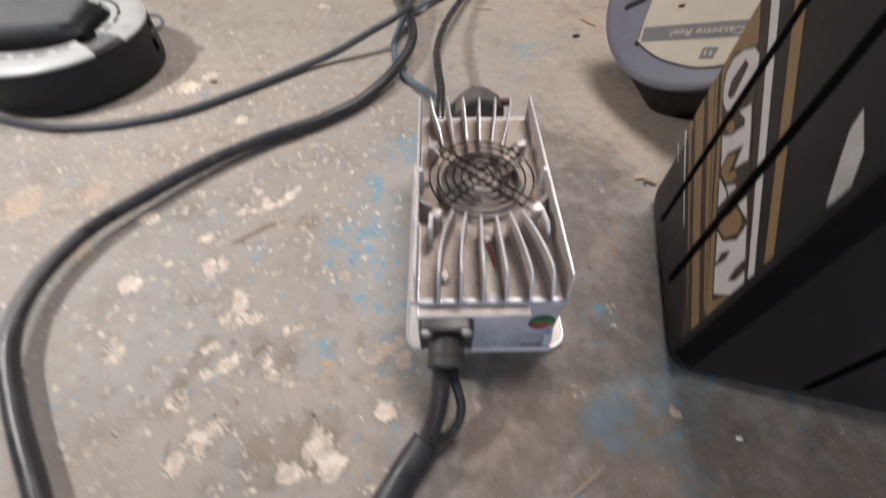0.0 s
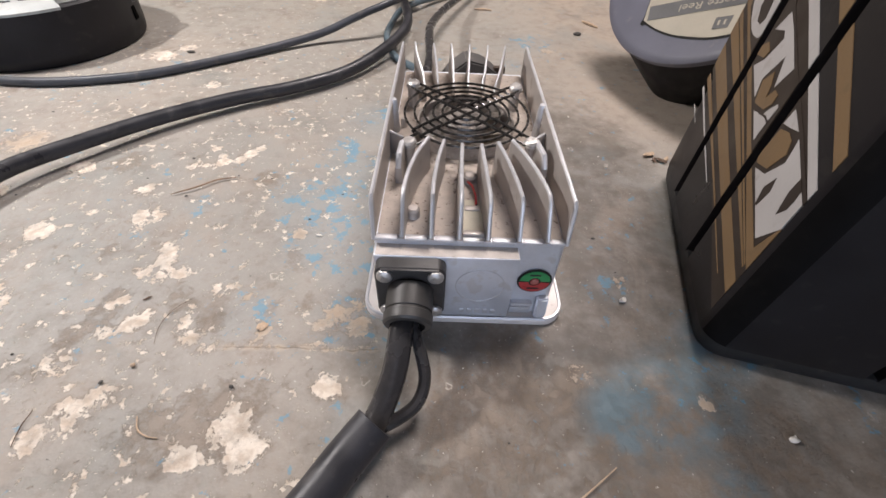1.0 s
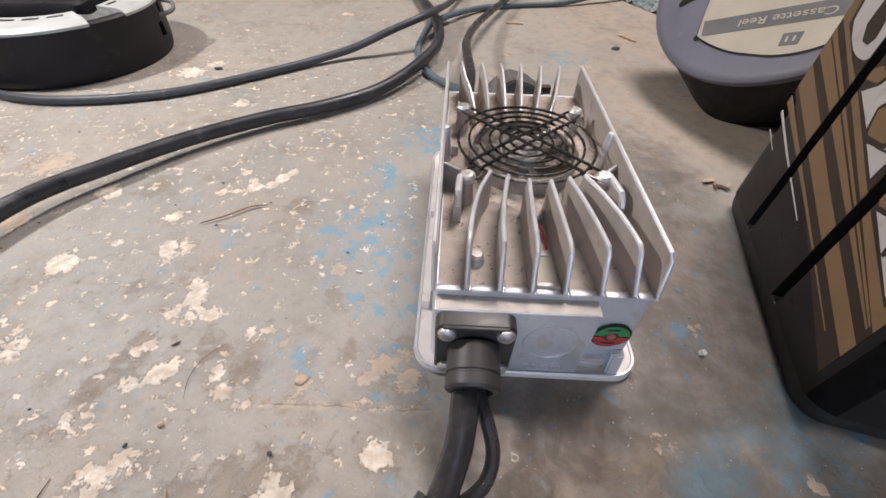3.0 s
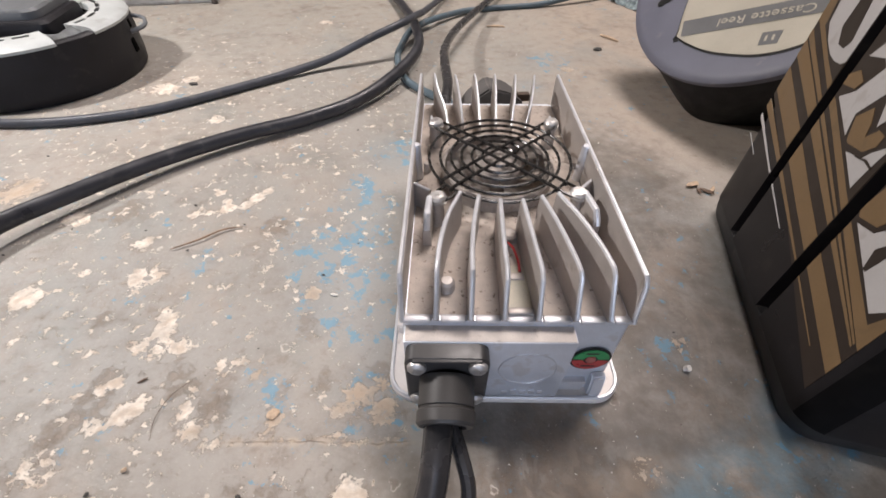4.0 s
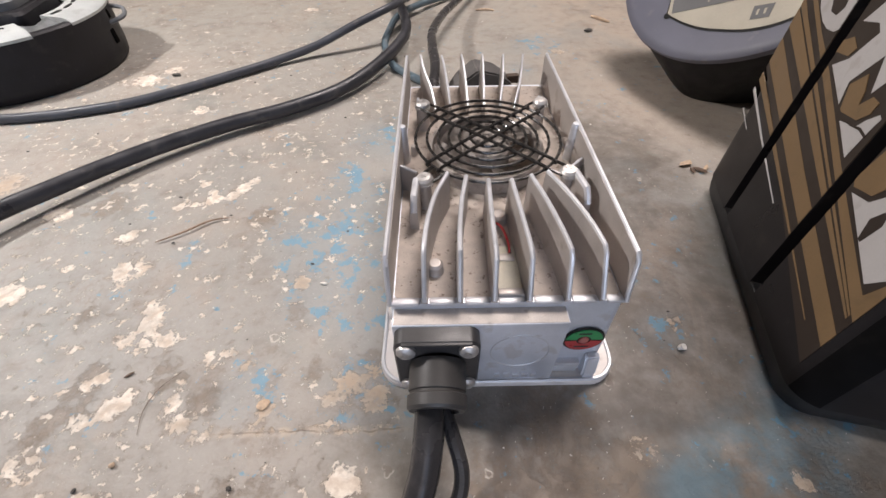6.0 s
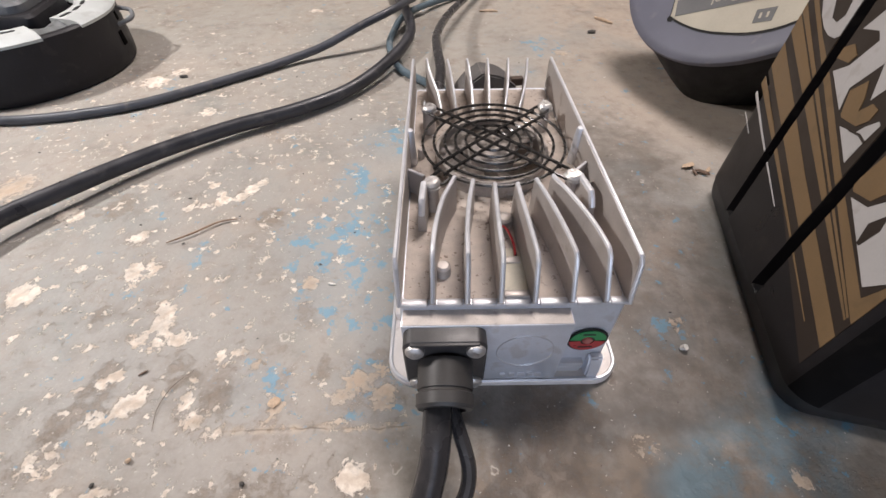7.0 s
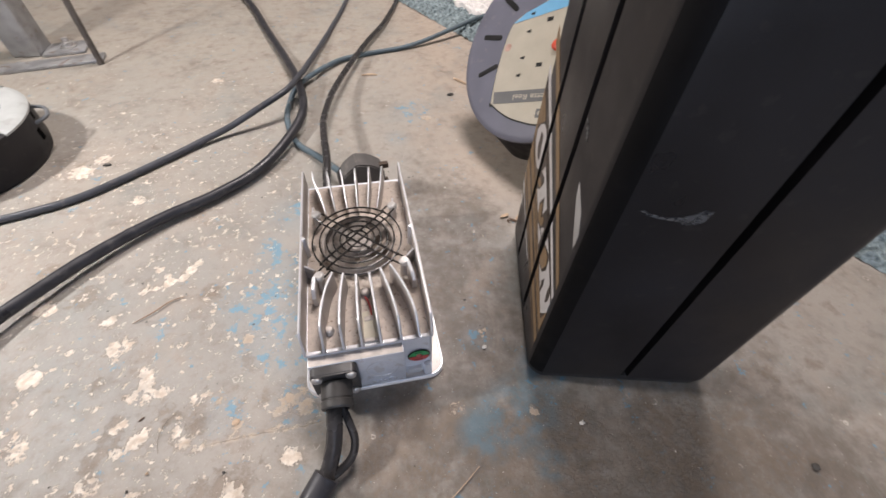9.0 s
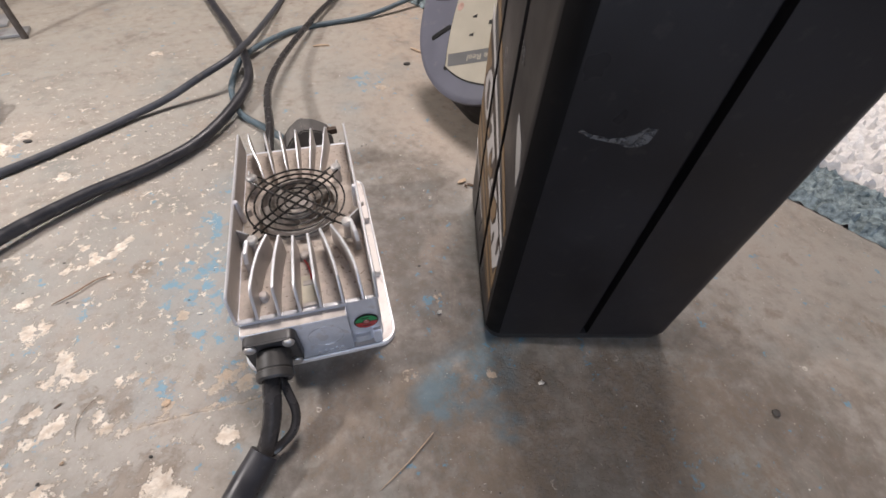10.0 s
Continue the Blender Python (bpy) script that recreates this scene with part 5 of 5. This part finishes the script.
# ---------------------------------------------------------------- rug
RUG_BLUE = mat("blue_grey_pile", (0.09, 0.155, 0.195), 0.95, 0.0, 0.7, 150, 900, 0.6, 0.03, tint=(0.24, 0.29, 0.30))
RUG_PALE = mat("pale_pile", (0.74, 0.72, 0.70), 0.95, 0.0, 0.25, 90, 700, 0.6, 0.03)


def build_rug():
    a, b = Vector((0.100, 0.860, 0)), Vector((0.635, -0.215, 0))
    along = (b - a).normalized()
    out = Vector((-along.y, along.x, 0))
    length = (b - a).length + 0.25
    top = empty("rug")
    tagged(top, "shaggy rug with pale field and blue-grey border", "rug")

    def strip(name, d0, d1, material, lift, label):
        bm = bmesh.new()
        step = 0.0042
        nd, nl = max(2, int((d1 - d0) / step)), int(length / step)
        rows = []
        for i in range(nl + 1):
            row = []
            for j in range(nd + 1):
                p = a + along * (length * i / nl) + out * (d0 + (d1 - d0) * j / nd)
                w = noise.noise(p * 150.0) * 0.75 + noise.noise(p * 55.0) * 0.35
                p = p + Vector((noise.noise(p * 130.0), noise.noise(p * 130.0 + Vector((9, 3, 1))), 0)) * 0.0030
                edge = min(j, nd - j) / 2.0
                z = lift * min(1.0, edge if j < nd / 2 else 1.0) + max(-0.006, w * 0.0135)
                row.append(bm.verts.new((p.x, p.y, max(0.0006, z))))
            rows.append(row)
        for p, q in zip(rows, rows[1:]):
            for j in range(nd):
                bm.faces.new((p[j], p[j + 1], q[j + 1], q[j]))
        ob = part(name, bm, material, top, label)
        ob["kind"] = "stuff"

    strip("border", 0.0, 0.080, RUG_BLUE, 0.010, "blue-grey tufted border")
    strip("field", 0.080, 0.42, RUG_PALE, 0.013, "pale tufted field")


build_rug()

# ---------------------------------------------------------------- litter on the floor


def litter(name, pts, r, material, label, category):
    bm = bmesh.new()
    path = spline(pts, 6)
    k = len(path)
    tube(bm, path, r, 6, radii=[r * (0.45 + 0.9 * math.sin(math.pi * (0.12 + 0.76 * i / (k - 1)))) for i in range(k)])
    return tagged(part(name, bm, material), label, category)


litter("twig", [(-0.2160, -0.0080, 0.0016), (-0.2010, 0.0010, 0.0022), (-0.1880, 0.0120, 0.0020), (-0.1760, 0.0160, 0.0016)], 0.00050, TWIG, "thin curved brown twig on the floor", "twig")
litter("wood_splinter", [(0.1780, 0.4240, 0.0016), (0.1860, 0.4140, 0.0020), (0.1960, 0.4010, 0.0016)], 0.0016, WOOD, "pale straw-coloured wood splinter", "splinter")
litter("wood_splinter", [(0.0330, -0.2090, 0.0010), (0.0545, -0.1965, 0.0013), (0.0750, -0.1820, 0.0010)], 0.00035, WOOD, "pale thin wood splinter on the floor", "splinter")
litter("wood_splinter", [(0.020, 0.4550, 0.0012), (0.034, 0.4560, 0.0014), (0.046, 0.4540, 0.0012)], 0.0014, WOOD, "short grey-brown splinter on the floor", "splinter")


def crumb(name, at, size, material, label, category, seed, turn=0):
    bm = bmesh.new()
    lumpy(bm, (0, 0, 0), size, seed)
    low = min(v.co.z for v in bm.verts)
    ob = part(name, bm, material, angle=50)
    ob.matrix_basis = pose(at[0], at[1], 0.0003 - low, 0, 0, turn)
    return tagged(ob, label, category)


crumb("pebble", (0.1030, -0.0860), (0.0029, 0.0024, 0.0020), GRIT, "small white pebble beside the charger", "pebble", 1)
for i, (x, y, a, s) in enumerate(((0.1690, 0.0780, 20, 1.0), (0.1780, 0.0700, -35, 0.8), (0.1840, 0.0730, 60, 0.7), (0.1720, 0.0700, 100, 0.5))):
    crumb("bark_chip", (x, y), (0.0085 * s, 0.0030 * s, 0.0016), WOOD_DARK if i % 2 else WOOD, "broken brown bark chip", "bark chip", 5 + i, a)["group"] = "bark chips beside the case"
crumb("stone", (0.1610, 0.3700), (0.0075, 0.0040, 0.0025), GRIT_DARK, "flat dark stone chip", "stone", 12, 15)
crumb("stone", (-0.3180, 0.2480), (0.0060, 0.0030, 0.0018), GRIT_DARK, "flat dark stone chip", "stone", 13, 10)
crumb("wood_flake", (-0.1105, -0.1165), (0.0045, 0.0032, 0.0008), WOOD, "flat pale orange wood flake", "wood flake", 14, 50)
crumb("pebble", (-0.1690, -0.1440), (0.0016, 0.0015, 0.0013), WOOD, "tiny yellow pebble on the floor", "pebble", 15)
crumb("pebble", (0.1660, -0.1655), (0.0030, 0.0022, 0.0014), GRIT, "small white pebble on the floor", "pebble", 16)
crumb("stone", (0.3340, -0.2290), (0.0040, 0.0034, 0.0018), GRIT_DARK, "dark brown stone on the floor", "stone", 17)

rng = random.Random(7)
litter("bristle", [(-0.1650, -0.1310, 0.0006), (-0.1675, -0.1200, 0.0008), (-0.1650, -0.1090, 0.0010), (-0.1580, -0.1000, 0.0006)], 0.00013, WOOD_DARK, "thin dark curved bristle on the floor", "bristle")
litter("bristle", [(-0.2035, -0.1690, 0.0006), (-0.2034, -0.1770, 0.0009), (-0.2015, -0.1860, 0.0006)], 0.00022, WOOD_DARK, "stiff dark bristle on the floor", "bristle")
litter("fibre", [(-0.1530, -0.1695, 0.0006), (-0.1495, -0.1755, 0.0010), (-0.1440, -0.1785, 0.0010), (-0.1385, -0.1790, 0.0006)], 0.00030, WOOD, "pale curled fibre on the floor", "fibre")
litter("paint_sliver", [(-0.0985, -0.0420, 0.0008), (-0.0940, -0.0428, 0.0008)], 0.00060, GRIT, "tiny white paint sliver on the floor", "paint sliver")
crumb("stone", (-0.1140, -0.1530), (0.0016, 0.0014, 0.0010), GRIT_DARK, "tiny dark stone on the floor", "stone", 21)
crumb("stone", (-0.1800, -0.1540), (0.0013, 0.0012, 0.0009), GRIT_DARK, "tiny dark stone on the floor", "stone", 22)
crumb("wood_flake", (-0.1840, -0.1015), (0.0032, 0.0009, 0.0006), WOOD_DARK, "small dark wood flake on the floor", "wood flake", 23, 40)
bm = bmesh.new()
for i in range(90):
    x, y = rng.uniform(-0.42, 0.12), rng.uniform(-0.30, 0.30)
    if -0.066 < x < 0.072 and -0.118 < y < 0.108:
        continue
    s = rng.uniform(0.0004, 0.0012)
    lumpy(bm, (x, y, s * 0.5), (s * rng.uniform(0.9, 1.8), s, s * 0.7), i + 400, 1)
tagged(part("grit", bm, GRIT_DARK), "scattered dark grit on the floor", "grit", kind="stuff")
bm = bmesh.new()
for i in range(260):
    x, y = rng.uniform(-0.5, 0.6), rng.uniform(-0.33, 0.75)
    if -0.066 < x < 0.072 and -0.118 < y < 0.108 or x > 0.13 and y > -0.16:
        continue
    s = rng.uniform(0.0003, 0.0011)
    lumpy(bm, (x, y, s * 0.5), (s * rng.uniform(0.8, 1.8), s, s * 0.7), i, 1)
tagged(part("grit", bm, GRIT), "scattered pale grit on the floor", "grit", kind="stuff")
